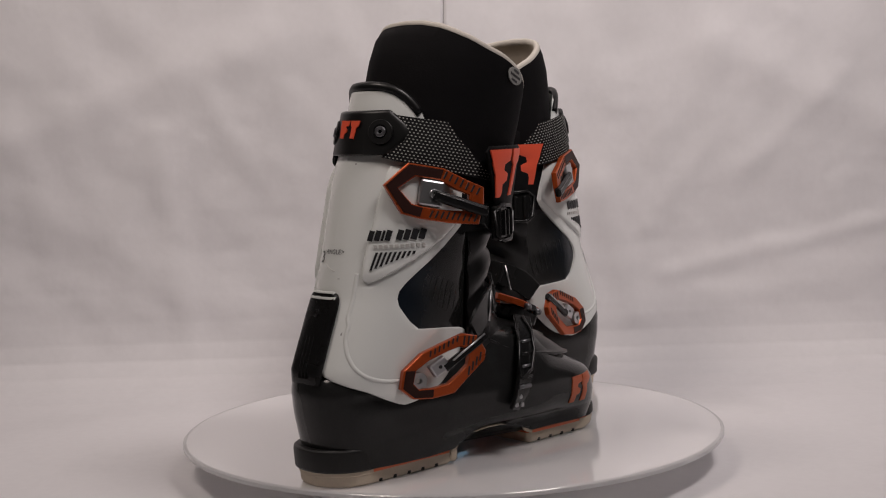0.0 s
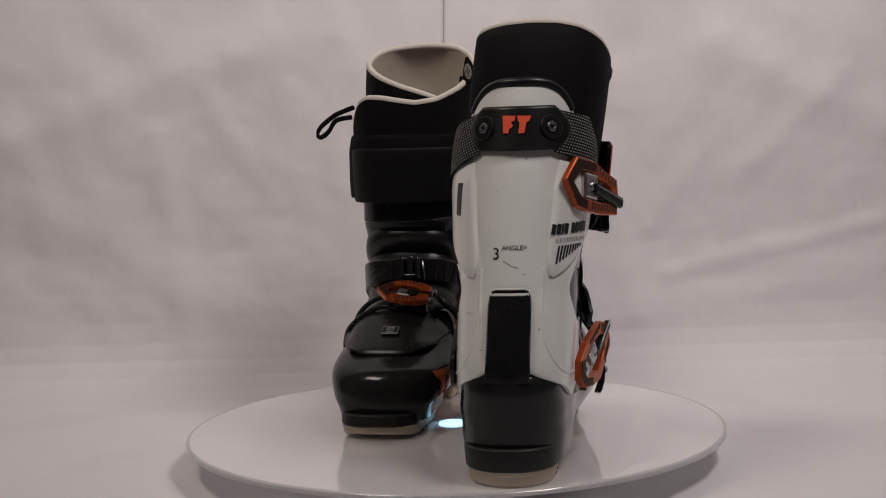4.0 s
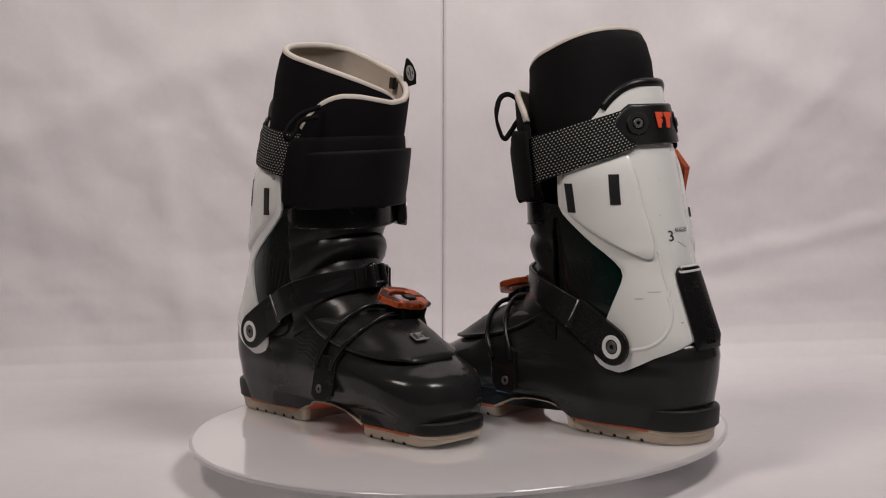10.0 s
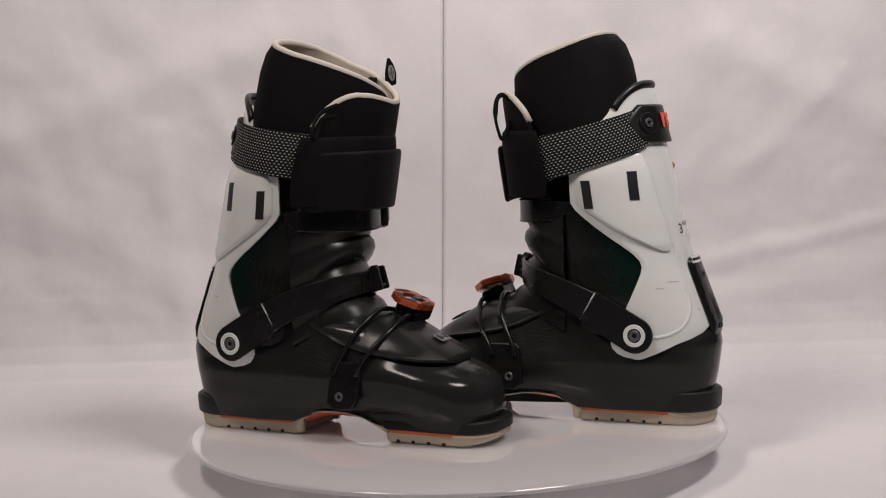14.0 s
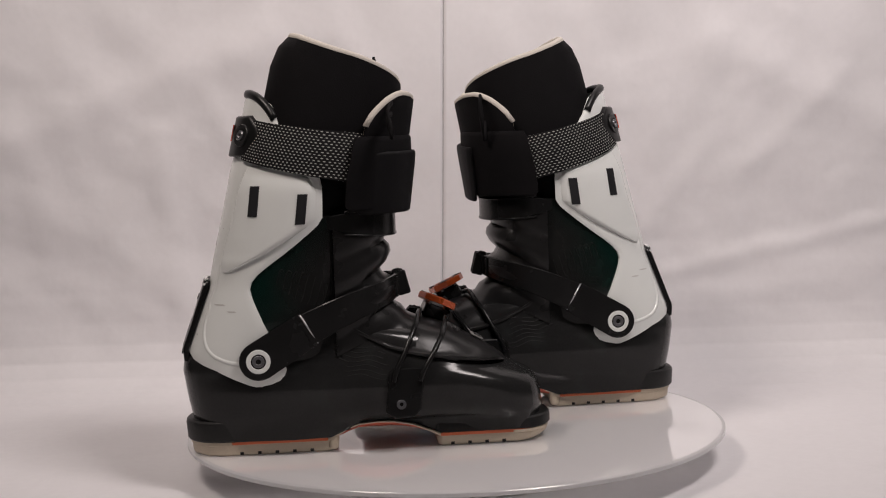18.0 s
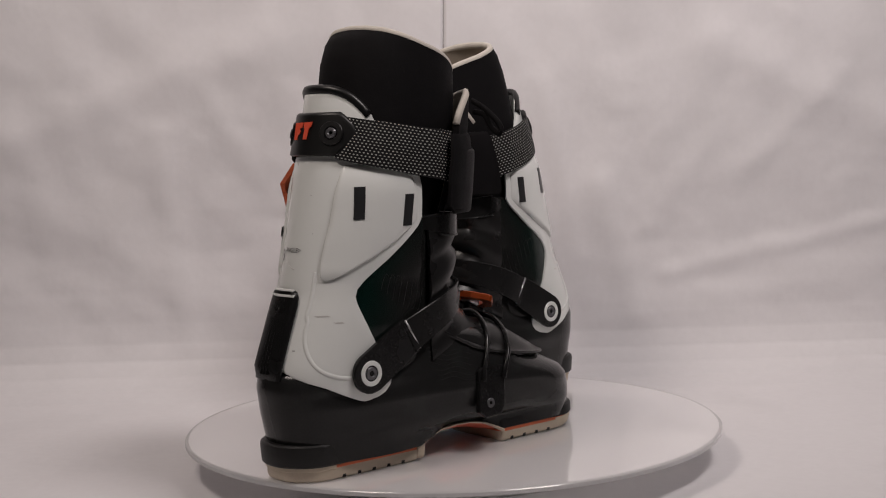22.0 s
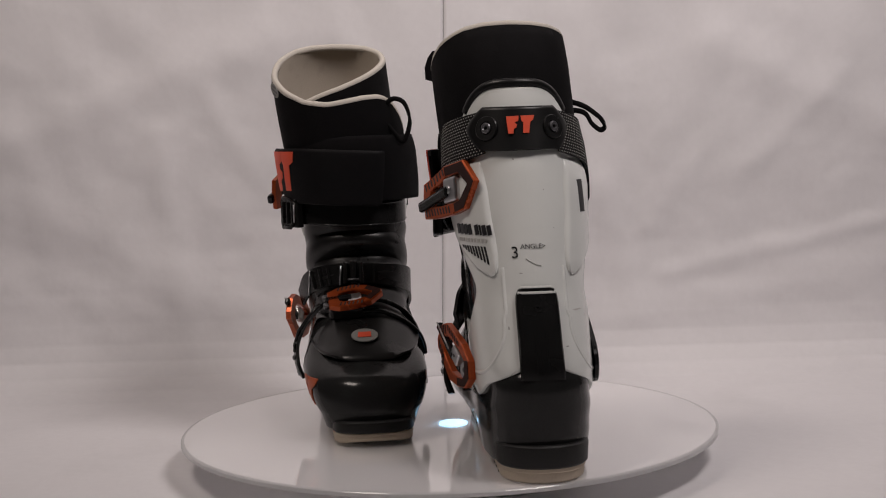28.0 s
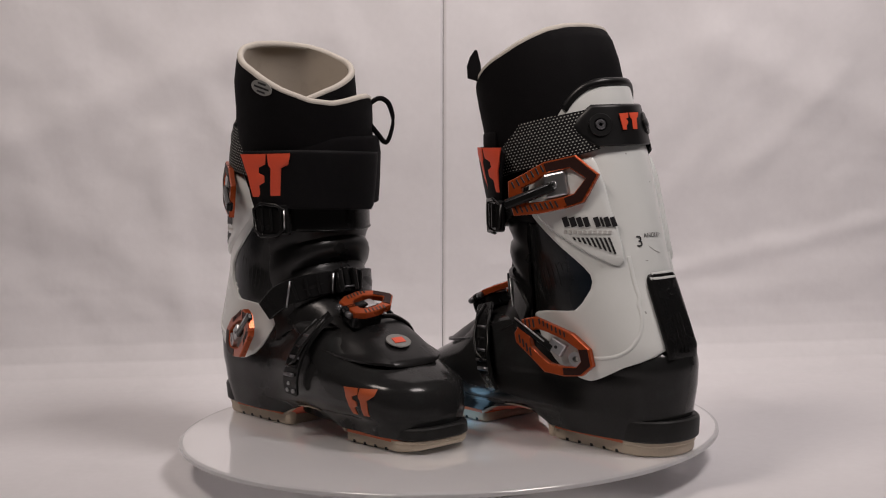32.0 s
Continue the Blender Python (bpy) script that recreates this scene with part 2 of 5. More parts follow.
def patch(surf, rows, off, thick, cols=24, steps=3, round_=0.8, bm=None, curve=None):
    """A plate that lies on a surface: rows of (z, first angle, last angle) from low to high. off: how far its outside stands out; curve(s, t): more of it."""
    own = bm is None
    bm = bm or bmesh.new()
    uv = bm.loops.layers.uv.verify()
    fine = []
    for r0, r1 in zip(rows, rows[1:]):
        for k in range(steps):
            t = k / steps
            fine.append(tuple(p + (q - p) * t for p, q in zip(r0, r1)))
    fine.append(tuple(rows[-1]))
    dz = max(1e-6, fine[-1][0] - fine[0][0])
    ss = [0.0] + [i / cols for i in range(cols + 1)][1:-1] + [1.0]
    outer, inner, coord = [], [], []
    for i, (z, a0, a1) in enumerate(fine):
        ro, ri, rc = [], [], []
        for j, s in enumerate(ss):
            edge = i in (0, len(fine) - 1) or j in (0, len(ss) - 1)
            a = a0 + (a1 - a0) * s
            extra = curve(s, (z - fine[0][0]) / dz) if curve else 0.0
            zz = z
            po = surf.at(zz, a, off + extra - (round_ if edge else 0))
            ro.append(bm.verts.new(po))
            ri.append(bm.verts.new(surf.at(zz, a, off + extra - thick)))
            rc.append((a * 72, z))
        outer.append(ro)
        inner.append(ri)
        coord.append(rc)

    def face(vs, cs):
        try:
            f = bm.faces.new(vs)
        except ValueError:
            return
        f.smooth = True
        for l, c in zip(f.loops, cs):
            l[uv].uv = c
    n, m = len(fine), len(ss)
    for i in range(n - 1):
        for j in range(m - 1):
            q = ((i, j), (i, j + 1), (i + 1, j + 1), (i + 1, j))
            face([outer[a][b] for a, b in q], [coord[a][b] for a, b in q])
            face([inner[a][b] for a, b in reversed(q)], [coord[a][b] for a, b in reversed(q)])
    rim = [(0, j) for j in range(m)] + [(i, m - 1) for i in range(1, n)] + [(n - 1, j) for j in range(m - 2, -1, -1)] + [(i, 0) for i in range(n - 2, 0, -1)]
    for (a, b) in zip(rim, rim[1:] + rim[:1]):
        face([outer[a[0]][a[1]], inner[a[0]][a[1]], inner[b[0]][b[1]], outer[b[0]][b[1]]], [coord[a[0]][a[1]]] * 2 + [coord[b[0]][b[1]]] * 2)
    bmesh.ops.remove_doubles(bm, verts=bm.verts, dist=1e-4)
    bm.normal_update()
    for e in bm.edges:
        if len(e.link_faces) == 2 and e.calc_face_angle(0) > radians(50):
            e.smooth = False
    return bm


def plate(outline, depth, m, holes=(), bevel=0.0, bm=None):
    """A flat plate with holes, drawn in its own plane and laid by the pose m (boot units)."""
    bm = bm or bmesh.new()
    loops = [outline] + list(holes)
    if len(loops) == 1:
        vs = [bm.verts.new(m @ Vector((x, y, depth))) for x, y in outline]
        top = bm.faces.new(vs)
        low = [bm.verts.new(m @ Vector((x, y, 0))) for x, y in outline]
        bm.faces.new(low[::-1])
        n = len(vs)
        for i in range(n):
            bm.faces.new((vs[i], low[i], low[(i + 1) % n], vs[(i + 1) % n]))
        if bevel:
            bmesh.ops.bevel(bm, geom=list(top.edges), offset=bevel, segments=2, affect="EDGES", profile=0.5)
        return bm
    # a ring: the outline and one hole with the same number of points
    hole = loops[1]
    n = len(outline)
    k = bevel
    co = [sum(p[i] for p in outline) / n for i in (0, 1)]

    def toward(p, q, d):
        v = Vector((q[0] - p[0], q[1] - p[1]))
        v = v.normalized() * d if v.length else v
        return (p[0] + v.x, p[1] + v.y)
    rings = []
    rings.append([m @ Vector((x, y, 0)) for x, y in outline])
    rings.append([m @ Vector((x, y, depth - k)) for x, y in outline])
    rings.append([m @ Vector((*toward(p, q, k), depth)) for p, q in zip(outline, hole)])
    rings.append([m @ Vector((*toward(q, p, k), depth)) for p, q in zip(outline, hole)])
    rings.append([m @ Vector((x, y, depth - k)) for x, y in hole])
    rings.append([m @ Vector((x, y, 0)) for x, y in hole])
    vs = [[bm.verts.new(p) for p in r] for r in rings]
    for a, b in zip(vs, vs[1:] + vs[:1]):
        for i in range(n):
            j = (i + 1) % n
            bm.faces.new((a[i], a[j], b[j], b[i]))
    return bm


def block(m, sx, sy, sz, bevel=0.6, bm=None, segments=2):
    """A box with rounded edges, sx by sy by sz, standing at the pose m (centre of its foot)."""
    own = bm is None
    bm = bm or bmesh.new()
    g = bmesh.ops.create_cube(bm, size=1.0, matrix=m @ Matrix.Translation((0, 0, sz / 2)) @ Matrix.Diagonal((sx, sy, sz, 1)))
    if bevel:
        edges = list({e for v in g["verts"] for e in v.link_edges})
        bmesh.ops.bevel(bm, geom=edges, offset=bevel, segments=segments, affect="EDGES", profile=0.5)
    return bm


def disc(m, r, h, sides=24, hole=0.0, bevel=0.4, bm=None):
    """A round plate or washer at the pose m."""
    out = [(r * math.cos(i * 2 * math.pi / sides), r * math.sin(i * 2 * math.pi / sides)) for i in range(sides)]
    if hole:
        return plate(out, h, m, holes=[[(x * hole / r, y * hole / r) for x, y in out]], bevel=bevel, bm=bm)
    return plate(out, h, m, bevel=bevel, bm=bm)


def frame_at(surf, z, a, off=0.0, spin=0.0):
    """A pose on a surface: its z points outward, its y upward along the surface."""
    p = surf.at(z, a, off)
    du = surf.at(z, a + 0.02, off) - surf.at(z, a - 0.02, off)
    dz = surf.at(z + 1, a, off) - surf.at(z - 1, a, off)
    nrm = du.cross(dz).normalized()
    yy = (dz - nrm * dz.dot(nrm)).normalized()
    xx = yy.cross(nrm)
    return Matrix(((xx.x, yy.x, nrm.x, p.x), (xx.y, yy.y, nrm.y, p.y), (xx.z, yy.z, nrm.z, p.z), (0, 0, 0, 1))) @ pose(0, 0, 0, 0, 0, spin)


def axes(p, xdir, zdir):
    """A pose at p with its x near xdir and its z along zdir."""
    zz = Vector(zdir).normalized()
    xx = Vector(xdir)
    xx = (xx - zz * xx.dot(zz)).normalized()
    yy = zz.cross(xx)
    return Matrix(((xx.x, yy.x, zz.x, p[0]), (xx.y, yy.y, zz.y, p[1]), (xx.z, yy.z, zz.z, p[2]), (0, 0, 0, 1)))


# ---- setting ----
GROUND = -0.032
SEAM = -0.0110    # where the two lengths of cloth meet


def crease(x, z):
    """Folds left in the cloth: slanting ridges and soft billows."""
    total = 0.0
    for x0, z0, x1, z1, deep, wide in ((0.30, 0.095, 0.62, 0.165, 0.0030, 0.014), (0.22, 0.03, 0.60, 0.10, 0.003, 0.03), (-0.55, 0.20, -0.20, 0.02, 0.004, 0.035), (-0.40, 0.30, -0.36, 0.02, 0.004, 0.02), (0.20, 0.22, 0.25, 0.04, 0.004, 0.02),
                                       (-0.62, 0.10, -0.30, 0.07, 0.002, 0.03), (0.35, 0.40, 0.60, 0.28, 0.004, 0.03), (-0.25, 0.42, -0.60, 0.30, 0.004, 0.03),
                                       (-0.10, 0.34, -0.18, 0.08, 0.0022, 0.014), (0.12, 0.36, 0.17, 0.12, 0.0022, 0.012), (-0.33, 0.36, -0.24, 0.20, 0.002, 0.012), (0.40, 0.24, 0.52, 0.36, 0.0022, 0.013), (0.27, 0.16, 0.36, 0.30, 0.002, 0.014), (-0.50, 0.08, -0.42, 0.26, 0.002, 0.014)):
        dx, dz = x1 - x0, z1 - z0
        t = max(0.0, min(1.0, ((x - x0) * dx + (z - z0) * dz) / (dx * dx + dz * dz)))
        d = math.hypot(x - x0 - dx * t, z - z0 - dz * t)
        total += deep * math.exp(-(d / wide) ** 2)
    return total


def backdrop():
    """One white cloth that lies on the table, bends up behind it and hangs in two lengths that meet at a seam."""
    prof = [(-1.05, 0.0), (-0.60, 0.0), (-0.30, 0.0), (0.0, 0.0), (0.15, 0.0), (0.22, 0.0008), (0.272, 0.004), (0.308, 0.011), (0.332, 0.023), (0.347, 0.040), (0.354, 0.060), (0.357, 0.085), (0.357, 0.12), (0.353, 0.165), (0.346, 0.21), (0.337, 0.26), (0.327, 0.32), (0.317, 0.39), (0.303, 0.48), (0.290, 0.62), (0.275, 0.9), (0.265, 1.2)]
    fine = []
    for (a, b), (c, d) in zip(prof, prof[1:]):
        for k in range(9):
            fine.append((a + (c - a) * k / 9, b + (d - b) * k / 9))
    fine.append(prof[-1])
    for side, name in ((-1, "backdrop_1"), (1, "backdrop_2")):
        bm = bmesh.new()
        rows = []
        for y, z in fine:
            row = []
            for i in range(121):
                s = (i / 120) ** 1.15
                x = 0.0003 * side + (1.15 * s) * side + SEAM
                w = 0.0046 * noise.noise((x * 3.1, y * 2 + z * 2.5, side)) + 0.0027 * noise.noise((x * 9 + z * 6, z * 5 - x * 4, 7 + side))
                w += 0.0024 * noise.noise((x * 24 + z * 9, z * 13 - x * 8, 3 + side)) + 0.0009 * noise.noise((x * 55 - z * 30, z * 48 + x * 22, 11 + side))
                w += crease(x / 0.85, 0.305 + (z - 0.305) / 0.85)
                w *= min(1.0, abs(x - SEAM) * 12)
                up = min(1.0, z / 0.08)
                lip = -0.0003 * math.exp(-(abs(x - SEAM) / 0.0016) ** 2) * up
                row.append(bm.verts.new((x + 0.0320 * z, y - (w + lip) * up, GROUND + z + abs(w) * 0.3 * (1 - up))))
            rows.append(row)
        for a, b in zip(rows, rows[1:]):
            for i in range(120):
                bm.faces.new((a[i], a[i + 1], b[i + 1], b[i])).smooth = True
        ob = mesh_object(name, bm, CLOTH)
        mod = ob.modifiers.new("thickness", "SOLIDIFY")
        mod.thickness, mod.offset = 0.0012, -1.0
        tagged(ob, "white creased cloth backdrop hanging and spread under the turntable", "backdrop", kind="structure")


backdrop()


def room():
    """Plain walls, floor and ceiling that close the place round the table."""
    def slab(name, p, q, mat):
        bm = block(Matrix.Translation(((p[0] + q[0]) / 2, (p[1] + q[1]) / 2, p[2])), q[0] - p[0], q[1] - p[1], q[2] - p[2], 0)
        tagged(mesh_object(name, bm, mat), "plain room surface", "room", kind="structure")
    x0, x1, y0, y1, z0, z1 = -2.4, 2.4, -3.0, 1.6, -0.80, 1.75
    slab("floor", (x0, y0, z0 - 0.1), (x1, y1, z0), FLOOR)
    slab("ceiling", (x0, y0, z1), (x1, y1, z1 + 0.1), WALL)
    slab("wall_west", (x0 - 0.1, y0, z0), (x0 - 0.002, y1, z1), WALL)
    slab("wall_east", (x1 + 0.002, y0, z0), (x1 + 0.1, y1, z1), WALL)
    slab("wall_south", (x0, y0 - 0.1, z0), (x1, y0 - 0.002, z1), WALL)
    slab("wall_north", (x0, y1 + 0.002, z0), (x1, y1 + 0.1, z1), WALL)
    # the table under the cloth
    table = tagged(new("table"), "plain table hidden under a white cloth", "table")
    table.location = (0, -0.15, -0.80)
    top = block(Matrix.Translation((0, 0, 0.72)), 2.3, 1.6, 0.044, 0.004)
    mesh_object("tabletop", top, WALL, table)
    for sx in (-1, 1):
        for sy in (-1, 1):
            mesh_object("leg", block(Matrix.Translation((sx * 1.05, sy * 0.70, 0)), 0.06, 0.06, 0.72, 0.004), WALL, table)


room()


def lathe(profile, sides=96):
    bm = bmesh.new()
    rings = [[bm.verts.new((r * math.cos(i * 2 * math.pi / sides), r * math.sin(i * 2 * math.pi / sides), z)) for i in range(sides)] for r, z in profile]
    for a, b in zip(rings, rings[1:]):
        for i in range(sides):
            j = (i + 1) % sides
            bm.faces.new((a[i], a[j], b[j], b[i]))
    bm.faces.new(rings[0][::-1])
    bm.faces.new(rings[-1])
    return smooth(bm, 30)


def lathe_ring(profile, sides):
    bm = bmesh.new()
    rings = [[bm.verts.new((r * math.cos(i * 2 * math.pi / sides), r * math.sin(i * 2 * math.pi / sides), z)) for i in range(sides)] for r, z in profile]
    for a, b in zip(rings, rings[1:] + rings[:1]):
        for i in range(sides):
            j = (i + 1) % sides
            bm.faces.new((a[i], a[j], b[j], b[i]))
    return smooth(bm, 30)


def turntable():
    table = tagged(new("turntable"), "round glossy white acrylic turntable with a glowing hub", "turntable")
    table.location = (0, 0, GROUND + 0.0005)
    mesh_object("housing", lathe([(0.150, 0.001), (0.152, 0.004), (0.152, 0.018), (0.146, 0.022), (0.012, 0.0225)]), WHITE, table, "low white motor housing")
    mesh_object("spindle", lathe([(0.03, 0.0225), (0.03, 0.0248)]), STEEL, table)
    R, dx, dy = 0.2430, 0.0035, -0.0025
    top = lathe([(R - 0.0032, -0.0040), (R - 0.0030, 0.0), (0.001, 0.0)], 160)
    rim = lathe_ring([(R - 0.0029, -0.0042), (R - 0.0006, -0.0042), (R, -0.0037), (R, -0.0010), (R - 0.0006, -0.0004), (R - 0.0029, 0.0002)], 160)
    for v in [*rim.verts, *top.verts]:
        v.co += Vector((dx, dy, 0))
    disc_ = mesh_object("disc", top, ACRYLIC, table, "glossy white acrylic disc")
    mesh_object("disc_rim", rim, ACRYLIC_EDGE, disc_, "clear polished rim of the disc")
    hub = lathe([(0.0130, -0.0002), (0.0130, 0.0010), (0.0124, 0.0014), (0.001, 0.0016)], 40)
    mesh_object("hub_light", hub, GLOW, disc_, "glowing cold white hub light")
    return disc_


DISC = turntable()
# ---- ski boots ----
CUFF = Surface(back=[(60, -24), (88, -28), (96, -27), (155, -6), (191, 2), (233, 12), (260, 18), (273, 22), (310, 31), (335, 36.5)],
               front=[(60, 150), (120, 152), (160, 152), (200, 160), (260, 176), (340, 180)],
               middle=[(60, 1), (160, 3), (200, 4), (250, 6), (300, 9), (345, 12)],
               half=[(60, 47), (75, 51), (120, 52), (160, 53), (197, 56), (240, 59), (262, 58), (280, 55), (310, 52), (340, 50)], power=[(60, 2.8), (100, 2.6), (150, 2.2), (185, 2.0), (340, 2.0)], front_power=2.3)
SHAFT = Surface(back=[(60, -10), (218, 20)], front=[(60, 150), (130, 140), (218, 150)],
                middle=CUFF.middle, half=[(60, 46), (120, 49), (160, 49), (218, 52)], power=2.5)
LINER = Surface(back=[(200, 18), (280, 44), (338, 54), (352, 57.5), (363, 61), (370, 64.5), (376, 69), (380, 73.5), (384, 80)], front=[(200, 160), (222, 168), (283, 181), (320, 187), (380, 189)],
                middle=[(200, 4), (290, 8), (345, 13), (380, 14)], half=[(200, 50), (240, 57), (290, 60.5), (345, 61), (380, 58)], power=2.15, front_power=2.2, skew=0.07)
STRAP = Surface(back=[(222, 12), (275, 22), (310, 31)], front=[(222, 180), (270, 187), (290, 187)],
                middle=[(222, 4), (290, 8)], half=[(222, 66), (240, 68), (275, 69), (310, 62)], power=2.4)


def rows_by_y(surf, rows, outer):
    """Rows of a plate from (z, rear y, front y) on one side of a surface."""
    out = []
    for z, y0, y1 in rows:
        a, b = surf.angle(z, y0, outer), surf.angle(z, y1, outer)
        out.append((z, a, b))
    return out


def arch_height(y):
    return lerp([(100, 13), (108, 15), (116, 20), (128, 25), (145, 27), (160, 26.5), (178, 23), (196, 15), (204, 13)], y)


def shell_point(z, a):
    """A point of the lower shell's wall by height and angle: a foot-shaped loop."""
    b = lerp([(14, -20), (26, -24), (32, -25), (50, -29), (77, -33), (91, -31), (97, -18), (118, -8)], z)
    f = lerp([(14, 298), (24, 301), (32, 303), (45, 302), (55, 299.5), (62, 293.5), (66, 287), (70, 278), (76, 264), (85, 250), (95, 236), (105, 220), (110, 205), (114, 180), (118, 170)], z)
    g = lerp([(14, 0.66), (24, 0.69), (27.5, 0.72), (31, 0.80), (36, 0.875), (42, 0.935), (50, 0.98), (60, 1.0), (68, 0.985), (76, 0.95), (95, 0.90), (118, 0.84)], z)
    y = (b + f) / 2 - (f - b) / 2 * math.cos(a)
    w = lerp([(-33, 41), (0, 43), (50, 49), (105, 51), (150, 57), (205, 60.5), (245, 59), (280, 56.5), (305, 54)], y) * g
    g2 = max(g, lerp([(14, 0.9), (26, 0.94), (36, 0.97)], z))
    w *= 1 + (g2 / g - 1) * lerp([(70, 1.0), (140, 0.0)], y)
    g3 = max(g, lerp([(14, 0.80), (22, 0.86), (32, 0.93), (42, 0.975)], z))
    w *= 1 + (g3 / g - 1) * lerp([(225, 0.0), (285, 1.0)], y)
    w *= 1 - lerp([(84, 0.0), (94, 0.16)], z) * lerp([(70, 1.0), (110, 0.0)], y)
    rear, fore = 42.0, lerp([(14, 44), (32, 54), (55, 60), (66, 72), (80, 86), (118, 92)], z)
    cap = 1.0
    if y - b < rear:
        cap *= max(0.0, 1 - min(1.0, (rear - (y - b)) / rear) ** 2.15) ** (1 / 2.15)
    if f - y < fore:
        cap *= max(0.0, 1 - min(1.0, (fore - (f - y)) / fore) ** 2.25) ** (1 / 2.25)
    x = math.copysign(w * cap, math.sin(a)) + lerp([(0, 1), (100, 0), (200, 3), (300, 0.5)], y)
    return Vector((x, y, z))


def shell_ring(z, n=80):
    ring = []
    for i in range(n):
        p = shell_point(z, 2 * math.pi * i / n)
        ring.append((p.x, p.y, max(z, arch_height(p.y) + (z - 14) * 0.12)))
    return ring


def lower_shell(boot):
    zs = [14, 17, 20, 24, 27.5, 29, 31, 33.5, 36, 40, 44, 48, 55, 59, 62, 64.5, 67, 70, 73, 76, 80, 85, 90, 95, 100, 105, 108, 111, 114, 118]
    return part("lower_shell", loft([shell_ring(z) for z in zs], angle=60), SHELL, boot, "smoky dark grey plastic lower shell")


def plan(y0, y1, half, r_back, r_front, inset=0.0, taper=0.0):
    """A sole outline from y0 to y1 with rounded corners."""
    pts = []
    h = half - inset
    for (cx, cy, r, a0) in ((1, y1, r_front, 0), (-1, y1, r_front, 90), (-1, y0, r_back, 180), (1, y0, r_back, 270)):
        rr = max(0.5, r - inset)
        ww = h - (taper if cy == y1 else 0)
        ox = cx * (ww - rr)
        oy = (y1 - inset - rr) if cy == y1 else (y0 + inset + rr)
        for k in range(13):
            a = radians(a0 + 7.5 * k)
            pts.append((ox + rr * math.cos(a), oy + rr * math.sin(a)))
    return pts


def sole_block(y0, y1, half, rb, rf, levels, lift=None, taper=0.0):
    rings = []
    for z, inset in levels:
        rings.append([(x, y, z + (lift(y, z) if lift else 0)) for x, y in plan(y0, y1, half, rb, rf, inset, taper)])
    return loft(rings, angle=35)


def rocker(y):
    return max(0.0, (y - 262)) ** 2 * 0.0030


